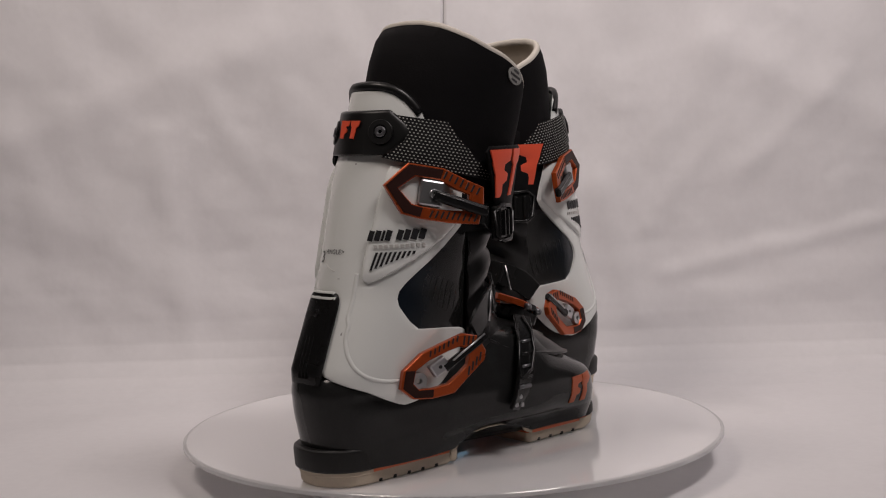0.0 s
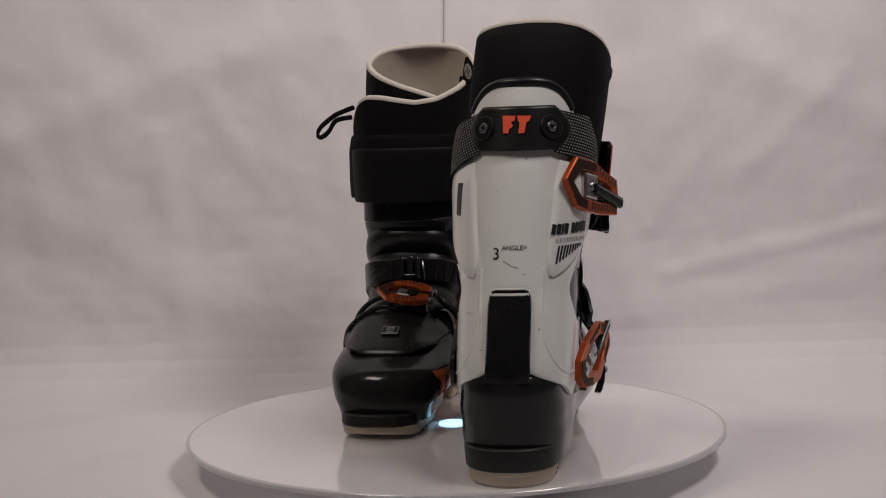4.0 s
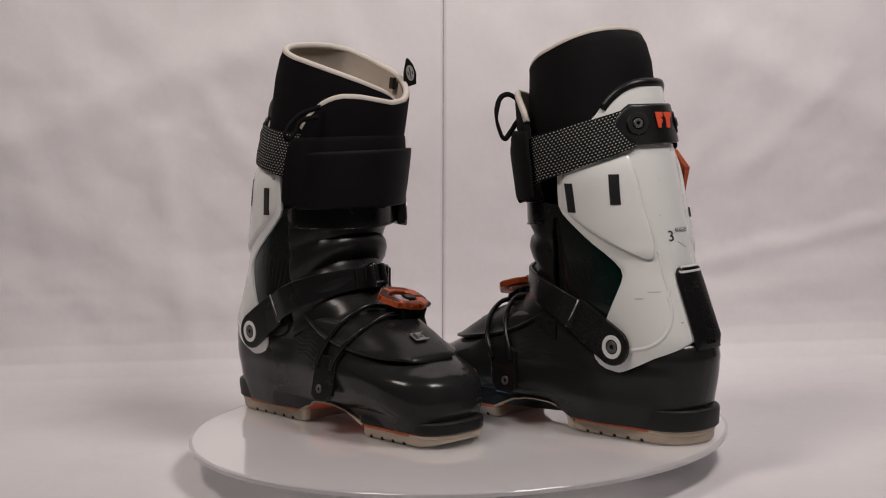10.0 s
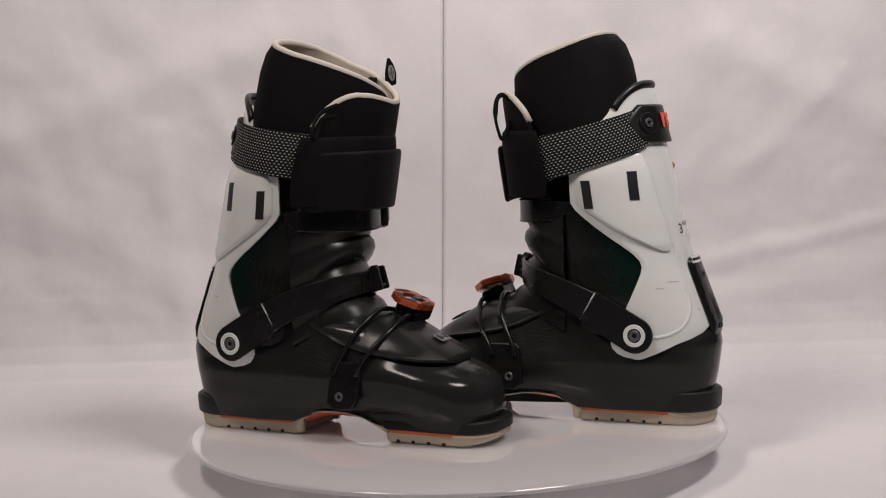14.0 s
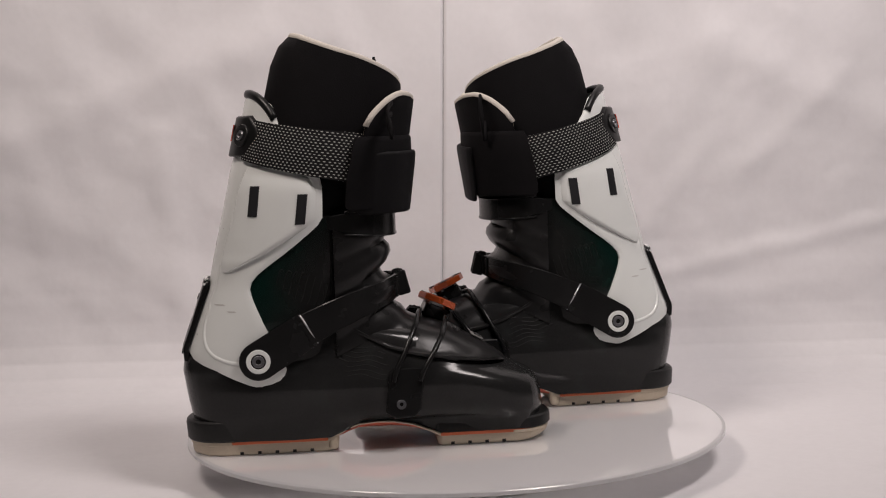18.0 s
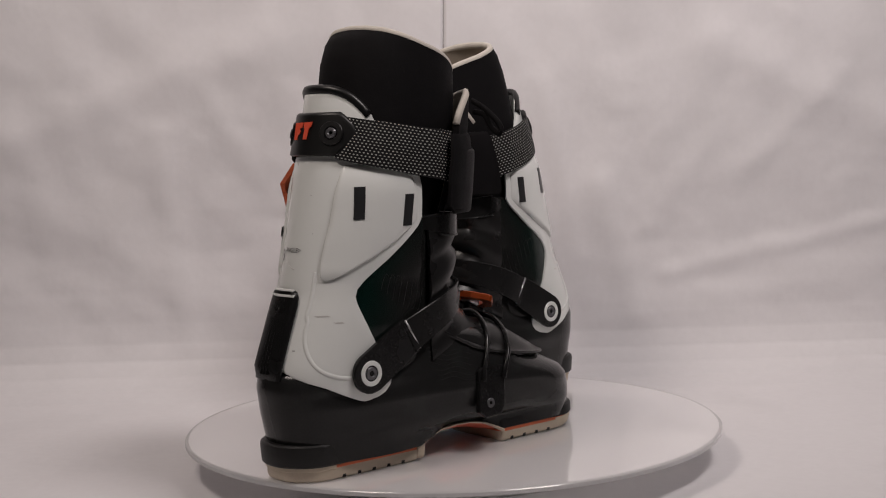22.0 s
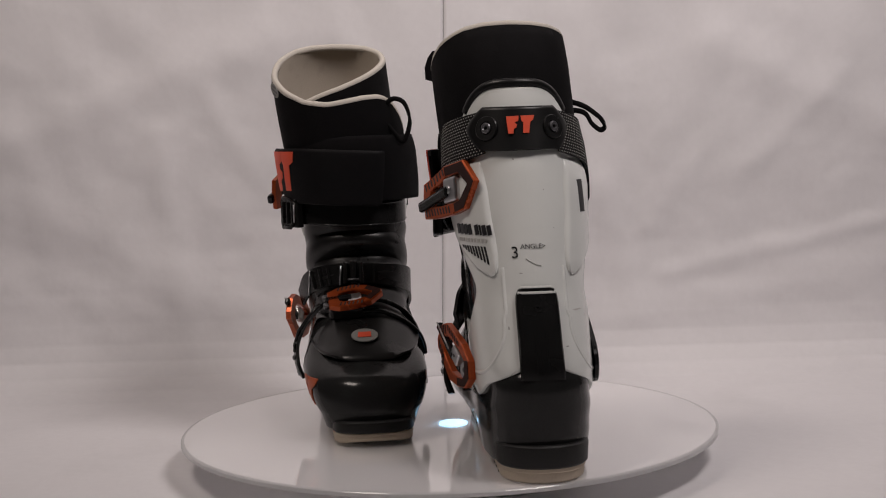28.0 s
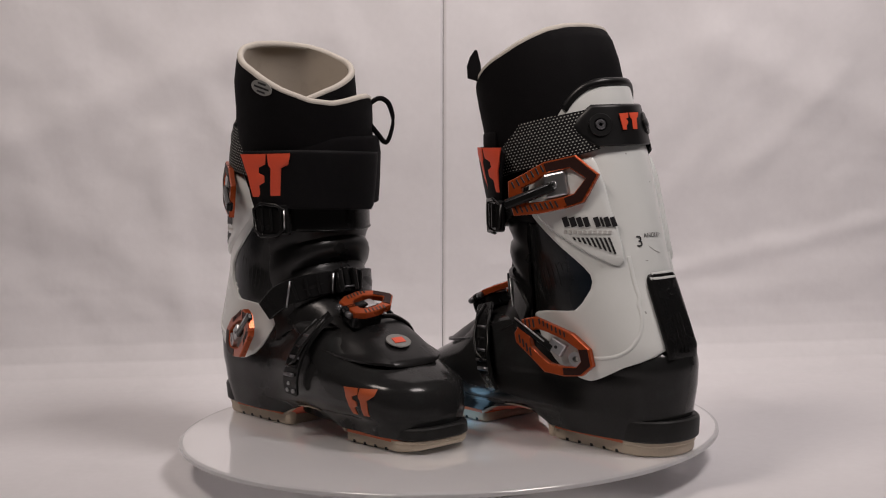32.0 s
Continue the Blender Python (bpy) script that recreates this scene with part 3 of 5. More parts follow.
def soles(boot):
    part("heel_lug", sole_block(-32, 106, 39.6, 37, 8, [(13, 2.5), (14.5, 1.0), (28.5, 0), (31.0, 0.6), (32.2, 2.2)]), LUG, boot, "black ribbed heel lug")
    part("heel_sole", sole_block(-27, 104, 36, 35, 6, [(0, 3), (1.5, 0.8), (4, 0), (10.4, 0)]), CREAM, boot, "worn cream rubber heel sole")
    part("heel_layer", sole_block(-28, 104, 36.8, 35.5, 6, [(10.2, 0.6), (11, 0), (13.4, 0)]), EMBER, boot, "orange layer of the heel sole")
    part("toe_lug", sole_block(196, 310, 38.6, 6, 32, [(12, 1.2), (13, 0), (19.5, 0), (21.6, 0.5), (23.0, 2.2)], rocker_flat), LUG, boot, "black toe lug")
    part("toe_sole", sole_block(200, 307, 37.5, 6, 30, [(0, 3), (1.5, 0.8), (4, 0), (9.4, 0)], rocker_low), CREAM, boot, "worn cream rubber toe sole")
    part("toe_layer", sole_block(200, 306, 37.9, 6, 30, [(9.2, 0.5), (10, 0), (12.3, 0)], rocker_flat), EMBER, boot, "orange layer of the toe sole")
    # the hollow arch between the two soles
    rings = []
    for k in range(15):
        y = 98 + 104 * k / 14
        z, w = arch_height(y), lerp([(98, 36), (125, 34), (150, 36), (202, 37)], y)
        deep = lerp([(98, 0.0), (116, 5.0), (150, 8.0), (185, 5.0), (202, 0.0)], y)
        rings.append([(w, y, z + 0.6), (w, y, z - 1.2), (w * 0.78, y, z - 1.8 - deep * 0.6), (w * 0.4, y, z - 2.4 - deep), (-w * 0.4, y, z - 2.4 - deep), (-w * 0.78, y, z - 1.8 - deep * 0.6), (-w, y, z - 1.2), (-w, y, z + 0.6)])
    part("arch", loft(rings, angle=35), RED, boot, "dull red plastic arch of the sole")
    for s in (-1, 1):
        rr = []
        for y, z, h in ((99, 12, 2.2), (105, 14.5, 2.0), (111, 18, 1.7), (118, 21.5, 1.4), (128, 24.8, 1.2), (145, 26.4, 1.1), (160, 25.8, 1.1), (178, 22.4, 1.2), (192, 16.5, 1.5), (203, 11.5, 2.2)):
            x = s * lerp([(92, 38), (120, 37), (150, 39.5), (203, 38)], y)
            rr.append([(x - 4 * s, y, z - h), (x + 0.6 * s, y, z - h), (x + 1.4 * s, y, z), (x + 0.6 * s, y, z + h * 0.5), (x - 4 * s, y, z + h * 0.5)])
        part("arch_rail", loft(rr, angle=35), CREAM, boot, "cream rubber edge of the arch")
        part("heel_stop", block(axes((s * 33.5, 103.5, 1.5), (1, 0, 0), (0, 0.10, 1)), 8.5, 9.5, 15.5, 3.4, segments=3), CREAM, boot, "rounded cream rubber stop of the heel sole")
    part("heel_bumper", sole_block(-28.2, 14, 37.0, 35.8, 4, [(9, 0.8), (10, 0), (14.6, 0), (15.4, 0.8)]), CREAM, boot, "cream rubber heel bumper")
    part("toe_bumper", sole_block(270, 307.8, 38.2, 2, 30.5, [(8.6, 0.6), (9.0, 0), (11.2, 0), (11.8, 0.6)], rocker_flat), CREAM, boot, "cream rubber toe bumper")
    for s in (-1, 1):
        for y in (20, 36, 52, 68, 84, 214, 230, 246, 262):
            z = 2.2 + rocker(y)
            x = s * (36.0 if y < 200 else 37.5)
            # dark blocks in the uncut sole stand in for shaded tread notches
            part("notch_shade", block(axes((x - 2.7 * s, y, z), (0, 1, 0), (s, 0, 0)), 3.4, 3.0, 2.6, 0.3), RUBBER, boot, "dark block for the shade in a tread notch")


def rocker_flat(y, z):
    return rocker(y) * 0.25


def rocker_low(y, z):
    return rocker(y) * (1.0 if z < 3 else 0.7 if z < 6 else 0.25)


TONGUE_ROWS = ((120, 72, 268, 74.5, 55.4), (120, 74, 267.5, 77, 56.0), (119, 76, 262.5, 81.5, 55.8), (118, 78, 250, 89.5, 55.4), (118, 80, 237, 97, 55.5), (116, 82, 218, 109, 53.5), (114, 84, 200, 115, 52),
               (112, 86, 187, 118, 51), (110, 90, 178, 122, 51), (110, 95, 173, 129, 51.5), (110, 101, 166, 133, 50.5), (110, 106, 162, 136, 50), (110, 113, 166, 142, 52), (110, 122, 168, 150, 52.5),
               (110, 130, 164, 156, 52), (110, 137, 156, 161, 50.5), (110, 143, 153, 166, 50.5), (110, 150, 160, 173, 53), (110, 158, 164, 181, 53.5), (110, 166, 163, 187, 53), (110, 173, 158, 192, 51.5),
               (110, 179, 160, 197, 52.5), (110, 187, 165, 203, 54), (110, 198, 164, 211, 53), (110, 210, 162, 219, 52), (110, 218, 161, 224, 51.5))


TONGUE_EDGE = ((109, 148), (111, 128), (121, 115), (147, 99), (178, 89), (210, 84), (237, 80), (260, 78), (268, 75))


def tongue(boot):
    rings = []
    for step, (oy, oz, ty, tz, w) in enumerate(TONGUE_ROWS):
        d = Vector((0, ty - oy, tz - oz))
        xc = lerp(CUFF.middle, tz) * (0.6 if tz > 120 else 0.3)
        outer, inner = [], []
        n = lerp([(72, 3.4), (100, 3.0), (120, 2.5), (224, 2.35)], tz)
        for k in range(41):
            a = radians(-94 + 188 * k / 40)
            ca, sa = max(0.0, math.cos(a)), math.sin(a)
            p = Vector((w * math.copysign(abs(sa) ** (2 / n), sa), oy, oz)) + d * ca ** (2 / n)
            if tz < 122:
                # the lower edge follows a line that climbs towards the ankle
                p.x *= lerp([(110, 0.80), (125, 0.86), (147, 0.92), (178, 0.97), (200, 1.0)], p.y)
                p.z = max(p.z, lerp(TONGUE_EDGE, p.y) + min(2.2 * step, 1.8 + 0.4 * step))
            p.x += xc
            outer.append(p)
            inner.append(Vector((xc, p.y - (p.y - oy) * 0.05, p.z - 1.5)) + Vector(((p.x - xc) * 0.94, 0, 0)))
        rings.append(outer + inner[::-1])
    return part("tongue", loft(rings, angle=45), TONGUE, boot, "ribbed black plastic tongue")


def cuff(boot):
    front = [(64, 40), (66, 50), (70, 58), (75, 62), (80, 64), (90, 62), (100, 55), (117, 47), (130, 41), (140, 36.5), (148, 33.5), (154, 32.5), (160, 34.5), (167, 41), (175, 51.5), (183, 63), (195, 79), (203, 89), (210, 97), (217, 101.5), (244, 102), (254, 100), (262, 96), (275, 88), (290, 76), (302, 66), (312, 61), (319, 57), (324, 51), (327, 44)]
    outer_front = [(64, 40), (66, 52), (70, 64), (75, 74), (80, 82), (90, 93), (100, 102), (110, 109), (115, 113), (119, 111), (122, 104), (124, 90), (125.5, 70), (127, 52), (134, 43), (146, 34.5)] + front[10:]
    low = [(64, 36), (68, 26), (72, 16), (80, 0), (86, -14), (90, -22), (92, -27)]
    bm = bmesh.new()
    for outer in (True, False):
        rows = []
        for z, yf in (outer_front if outer else front):
            yb = lerp(low, z)
            a0 = (0.0 if outer else 2 * math.pi) if z >= 92 else CUFF.angle(z, yb, outer)
            if z < 64.5:
                a0 = CUFF.angle(z, yf - 1, outer)
            rows.append((z, a0, CUFF.angle(z, yf, outer)))
        patch(CUFF, rows, 0.0, 3.5, cols=26, steps=2, round_=0.9, bm=bm)
    bmesh.ops.remove_doubles(bm, verts=bm.verts, dist=0.02)
    doubled = [f for f in bm.faces if all(abs(v.co.x - lerp(CUFF.middle, v.co.z)) < 0.05 for v in f.verts)]
    bmesh.ops.delete(bm, geom=doubled, context="FACES")
    for v in bm.verts:
        back = lerp(CUFF.back, v.co.z)
        if abs(v.co.x - lerp(CUFF.middle, v.co.z)) < 0.05 and 93 < v.co.z < 326 and v.co.y < back + 1.5:
            v.co.y = back
    return part("cuff", smooth(bm, 55), WHITE, boot, "glossy white plastic rear cuff")


def cuff_details(boot, cf):
    # raised side panels
    for outer in (True, False):
        rows = rows_by_y(CUFF, [(168, 12, 13), (171, 9.5, 20), (178, 10, 34), (186, 11.5, 50), (194, 13.5, 64), (200, 15, 74), (208, 17.5, 86), (216, 20, 95), (240, 26, 96), (252, 30, 92), (258, 32, 82), (262, 34, 66), (265, 36, 44)], outer)
        part("side_panel", patch(CUFF, rows, 3.5, 7.0, cols=28, steps=3, round_=1.0, curve=lambda s, t: -3.0 * max(0.0, 1 - s / 0.08) ** 2 - 3.4 * max(0.0, 1 - (1 - t) / 0.22) ** 2 - 2.4 * max(0.0, 1 - (1 - s) / 0.12) ** 2 - 2.4 * max(0.0, 1 - t / 0.12) ** 2), WHITE, cf, "raised white side panel")
    # the two slots of the inner panel: black plates stand in for their shaded insides
    for y, z0, z1, w in ((42.5, 219, 246.5, 8.0), (83, 211.5, 238.5, 8.6)):
        lean = -3.6
        rows = rows_by_y(CUFF, [(z0, y - w / 2 + lean / 2, y + w / 2 + lean / 2), (z1, y - w / 2 - lean / 2 + 0.0, y + w / 2 - lean / 2)], False)
        part("slot", patch(CUFF, rows, 4.1, 3.0, cols=4, steps=2, round_=0.1), PRINT, cf, "dark plate for the shade inside a slot")
    # soft ridge that frames the back and turns forward above the heel
    for sgn in (-1, 1):
        line = []
        for z in range(176, 125, -6):
            line.append((z, CUFF_angle_x(z, 25.5 + 2 * (z < 135))))
        a0 = line[-1][1]
        a1 = CUFF.angle(86, 34, True)
        for k in range(1, 9):
            t = k / 8
            line.append((128 - 42 * math.sin(t * math.pi / 2) ** 1.1, a0 + (a1 - a0) * (1 - math.cos(t * math.pi / 2))))
        part("cuff_ridge", tube(smooth_path([CUFF.at(z, a * sgn, -1.5) for z, a in line]), 2.4, 12), WHITE, cf, "soft white moulded ridge")
    # spine plate
    rows = []
    for z, w in ((87, 17.2), (120, 17.0), (148, 16.8), (155, 16.0), (159, 14.2), (161, 11)):
        rows.append((z, -CUFF_angle_x(z, w), CUFF_angle_x(z, w)))
    sp = part("spine_plate", patch(CUFF, rows, 6.0, 5.0, cols=14, steps=3, round_=2.5), BLACK, cf, "black plastic spine plate")
    for k in (-1, 0, 1):
        rows = [(z, CUFF_angle_x(z, 4 * k - 0.7), CUFF_angle_x(z, 4 * k + 0.7)) for z in (92, 126)]
        part("rib", patch(CUFF, rows, 6.5, 2.0, cols=2, steps=4, round_=0.4), BLACK, sp)
    for z0, w0, off in ((155.6, 14.2, 6.5), (159.6, 12.0, 5.6)):
        rows = [(z, -CUFF_angle_x(z, w0), CUFF_angle_x(z, w0)) for z in (z0, z0 + 2.2)]
        part("spine_ridge", patch(CUFF, rows, off, 3, cols=8, steps=2, round_=0.5), WHITE, sp, "pale ridge on the spine plate")
    part("screw", disc(frame_at(CUFF, 144, 0, 5.6), 3.2, 1.2, hole=1.4), BLACK, sp, "round black screw")
    # black rim over the top of the cuff
    rim = []
    for i in range(41):
        u = -1 + 2 * i / 40
        z = 306 + 24 * (1 - abs(u) ** 3.4)
        a = u * 0.95
        rim.append(CUFF.at(z, a, -1.0))
    part("spoiler_rim", tube(rim, 3.2, 8, flat=1.3), RUBBER, cf, "black rubber rim of the cuff")


def CUFF_angle_x(z, x):
    """The angle near the back at which the cuff stands x from its middle."""
    w = lerp(CUFF.half, z)
    k = max(-1.0, min(1.0, x / w))
    return math.asin(math.copysign(abs(k) ** (CUFF.exponent(z, True) / 2), k))


def liner_parts(boot):
    n = 120
    span0, span1 = 215.0, -250.0
    rim_pts = []
    rings = []
    for i in range(n + 1):
        d = span0 + (span1 - span0) * i / n
        a = radians(-d)                      # the surface counts outside as positive
        off = lerp([(-250, 9.5), (-232, 8.5), (-200, 5.0), (-150, 3.0), (-60, 0.0), (60, -0.5), (120, -6.0), (200, -8.5)], d)
        top = lerp([(-250, 296), (-246, 306), (-241, 313), (-235, 319), (-228, 323), (-220, 325), (-205, 324), (-190, 321), (-175, 318), (-155, 321), (-130, 332), (-100, 350), (-70, 366), (-55, 372), (-40, 377), (-20, 380.5), (0, 381.5),
                    (20, 380.5), (40, 378), (55, 374.5), (70, 370), (90, 363), (110, 356), (130, 349), (150, 342), (170, 335), (190, 328), (215, 320)], d)
        ring = []
        for t in (0, 0.25, 0.5, 0.7, 0.85, 0.95, 1.0):
            z = 205 + (top - 205) * t
            ring.append(LINER.at(z, a, off))
        for t in (1.0, 0.95, 0.85, 0.7, 0.5, 0.25, 0):
            z = 205 + (top - 205) * t
            ring.append(LINER.at(z, a, off - 6.0))
        rings.append(ring)
        rim_pts.append(LINER.at(top + 0.3, a, off - 3.0))
    ln = part("liner", loft([r[:7] + r[7:] for r in rings], closed=True, angle=60), FOAM, boot, "black foam liner with a beige lining")
    lining = loft([[Vector(p) + (LINER_centre(p) - Vector(p)).normalized() * 0.6 for p in r[7:]] for r in rings], closed=False, caps=False)
    part("lining", lining, LINING, ln, "beige fleece lining")
    part("rim_binding", tube(rim_pts, 3.3, 8, flat=1.1), BINDING, ln, "light grey binding round the rim")
    return ln


def LINER_centre(p):
    return Vector((lerp(LINER.middle, p[2]), (lerp(LINER.back, p[2]) + lerp(LINER.front, p[2])) / 2, p[2]))


def strap(boot):
    """The power strap: rubber yoke at the back, dotted webbing on both sides, a padded front with an overlapping end."""
    ps = part("strap_yoke", patch(STRAP_Y, [(273, radians(-33), radians(33)), (275, radians(-37), radians(37)), (284, radians(-47), radians(47)), (291, radians(-51), radians(51)), (298, radians(-47), radians(47)), (307, radians(-37), radians(37)), (310, radians(-33), radians(33))], 4.0, 4.0, cols=30, steps=2, round_=1.5), RUBBER, boot, "black rubber yoke of the power strap")
    for outer in (True, False):
        bm = bmesh.new()
        sgn = 1 if outer else -1
        # the webbing slants down to the front: sheared by its angle
        cols = 26
        pts_o, pts_i, co = [], [], []
        for i in range(cols + 1):
            s = i / cols
            a = radians(30 + 94 * s) * sgn
            zc = 289 - (36 if SIDE > 0 and not outer else 24) * s
            h = 18 + 5 * s
            ro, ri, rc = [], [], []
            for k in range(7):
                z = zc + h * (k / 3 - 1)
                surf_off = lerp([(0, 1.6), (0.2, 2.2), (0.5, 3.0), (1.0, 2.0)], s)
                ro.append(STRAP_W.at(z, a, surf_off))
                ri.append(STRAP_W.at(z, a, surf_off - 2.0))
                rc.append((s * 134, h * (k / 3 - 1)))
            pts_o.append(ro)
            pts_i.append(ri)
            co.append(rc)
        uv = bm.loops.layers.uv.verify()
        vo = [[bm.verts.new(p) for p in r] for r in pts_o]
        vi = [[bm.verts.new(p) for p in r] for r in pts_i]
        for i in range(cols):
            for k in range(6):
                q = ((i, k), (i + 1, k), (i + 1, k + 1), (i, k + 1))
                f = bm.faces.new([vo[a][b] for a, b in q])
                for l, (a, b) in zip(f.loops, q):
                    l[uv].uv = co[a][b]
                bm.faces.new([vi[a][b] for a, b in reversed(q)])
            bm.faces.new((vo[i][0], vi[i][0], vi[i + 1][0], vo[i + 1][0]))
            bm.faces.new((vo[i][6], vo[i + 1][6], vi[i + 1][6], vi[i][6]))
        part("webbing", smooth(bm, 60), WEB, boot, "black strap webbing with pale dots")
    # padded front
    front = patch(STRAP, [(222, radians(112), radians(254)), (226, radians(110), radians(257)), (250, radians(108), radians(258)), (281, radians(106), radians(256)), (288, radians(106), radians(254))], 0.0, 4.0, cols=30, steps=3, round_=1.2, curve=lambda s, t: 6.0 * max(0.0, (s - 0.78) / 0.22) ** 1.6 * (1 - 0.4 * t))
    fr = part("strap_front", front, FOAM, boot, "black padded front of the power strap")
    # on the left boot the end reaches further round and thins out into the pad
    reach, thin = (0, 0.0) if SIDE > 0 else (50, 3.6)
    over = patch(STRAP, [(221, radians(112), radians(196 + reach)), (225, radians(106), radians(199 + reach)), (250, radians(98), radians(202 + reach)), (272, radians(92), radians(204 + reach)), (277, radians(94), radians(204 + reach))], 4.2, 3.6, cols=34, steps=3, round_=1.2, curve=lambda s, t: 3.0 * max(0.0, 1 - s / 0.45) ** 1.5 - thin * max(0.0, (s - 0.5) / 0.5))
    for v in over.verts:
        v.co.z -= 7.0 * max(0.0, min(1.0, (60 - v.co.x) / 120)) if SIDE > 0 else 3.0
    part("strap_end", over, STRAP_BLACK, fr, "black overlapping end of the power strap")
    return ps, fr


STRAP_Y = Surface(back=[(270, 20), (310, 30)], front=[(270, 180), (310, 180)], middle=[(270, 8), (310, 9)], half=[(270, 57), (290, 55), (310, 52)], power=2.05)
STRAP_W = Surface(back=[(220, 12), (270, 20), (310, 30)], front=[(220, 178), (270, 184), (310, 186)], middle=[(220, 5), (270, 7), (310, 9)], half=[(220, 62), (250, 62), (275, 61), (300, 57), (310, 55)], power=2.05, front_power=2.3)


def ribbon(points, widths, thick, up=(0, 0, 1), bm=None, out=None):
    """A flat band along points, standing on edge along up, with its outside away from the boot's middle."""
    pts = [Vector(p) for p in points]
    fine, fw = [], []
    for i in range(len(pts) - 1):
        p0, p1, p2, p3 = pts[max(0, i - 1)], pts[i], pts[i + 1], pts[min(len(pts) - 1, i + 2)]
        for k in range(6):
            t = k / 6
            fine.append(0.5 * (2 * p1 + (p2 - p0) * t + (2 * p0 - 5 * p1 + 4 * p2 - p3) * t * t + (3 * p1 - p0 - 3 * p2 + p3) * t ** 3))
            fw.append(widths[i] + (widths[i + 1] - widths[i]) * t)
    fine.append(pts[-1])
    fw.append(widths[-1])
    rings = []
    for i, p in enumerate(fine):
        t = (fine[min(len(fine) - 1, i + 1)] - fine[max(0, i - 1)]).normalized()
        u = Vector(up)
        u = (u - t * u.dot(t)).normalized()
        nrm = t.cross(u)
        away = Vector(out) if out else p - Vector((3, 105, p.z))
        if nrm.dot(away) < 0:
            nrm = -nrm
        w, h, e = fw[i] / 2, thick, min(0.7, thick / 3)
        rings.append([p - u * w, p - u * w + nrm * (h - e), p - u * (w - e) + nrm * h, p + u * (w - e) + nrm * h, p + u * w + nrm * (h - e), p + u * w])
    return loft(rings, angle=35)


def mark(name, mat, parent, corners, outer, off, surf=None, label=""):
    """A thin printed or moulded shape on a side: rows of (z, rear y, front y)."""
    surf = surf or CUFF
    return part(name, patch(surf, rows_by_y(surf, corners, outer), off, 0.6, cols=3, steps=1, round_=0.05), mat, parent, label)


def buckle_frame(m, outer, inner, depth, parent, name="buckle_lever"):
    lever = part(name, plate(outer, depth, m, holes=[inner], bevel=0.9), ORANGE, parent, "orange metal buckle lever")
    return lever


def inlay(m, outer, inner, indices, depth, parent):
    """Dark plate along part of a lever; its colour stands in for a recess's shade."""
    mid = [((p[0] * 0.86 + q[0] * 0.14), (p[1] * 0.86 + q[1] * 0.14)) for p, q in zip(outer, inner)]
    low = [((p[0] * 0.1 + q[0] * 0.9), (p[1] * 0.1 + q[1] * 0.9)) for p, q in zip(outer, inner)]
    pts = [mid[i] for i in indices] + [low[i] for i in reversed(indices)]
    part("inlay", plate(pts, 0.5, m @ Matrix.Translation((0, 0, depth - 0.1)), bevel=0.1), BROWN, parent, "dark plate for the shade in the lever's recess")


def teeth(m, start, step, count, w, h, depth, parent):
    # raised black bars paint the shade of the lever's grip grooves
    for k in range(count):
        part("groove_shade", block(m @ Matrix.Translation((start[0] + step[0] * k, start[1] + step[1] * k, depth - 0.3)) @ pose(0, 0, 0, 0, 0, -18), w, h, 0.8, 0.15, segments=1), PRINT, parent)


def upper_buckle(b):
    m = axes((63.2, 60, 239), (0.50, 1, -0.22), (1, -0.50, 0.10)) @ Matrix.Diagonal((0.96, 0.92, 1, 1))
    outer = [(-43, 2), (-24, 25), (8, 25), (30, 18), (46, 14), (48, 0), (46, -20), (20, -23), (-8, -23), (-24, -21)]
    inner = [(-30, 1), (-16, 14), (6, 14), (20, 8), (33, 5), (35, -2), (32, -10), (15, -12), (-6, -12), (-16, -11)]
    bk = buckle_frame(m, outer, inner, 5, b)
    inlay(m, outer, inner, [8, 9, 0, 1, 2], 5, bk)
    teeth(m, (10, 19), (5.2, -1.6), 7, 1.7, 7, 5, bk)
    teeth(m, (2, -17.5), (5.0, 0.3), 9, 1.7, 7, 5, bk)
    part("pivot", block(m @ Matrix.Translation((0, 1, -1)), 22, 24, 6.5, 2.0), STEEL, bk, "bright steel buckle pivot")
    part("pivot_pin", disc(m @ Matrix.Translation((2, 1, 5.3)), 4.0, 1.4, 16, hole=1.4), STEEL, bk, "steel pin")
    part("bail", block(m @ Matrix.Translation((27, -4, 2)) @ pose(0, 0, 0, 0, 0, -9), 52, 10.5, 6.5, 2.4), BLACK, bk, "black bail arm")
    # added steel line that draws the highlight along the black bail
    part("bail_highlight", tube([m @ Vector((6, 1.8, 8.3)), m @ Vector((50, -5.4, 8.3))], 0.6, 6), STEEL_DARK, bk, "thin steel line for the highlight along the bail")


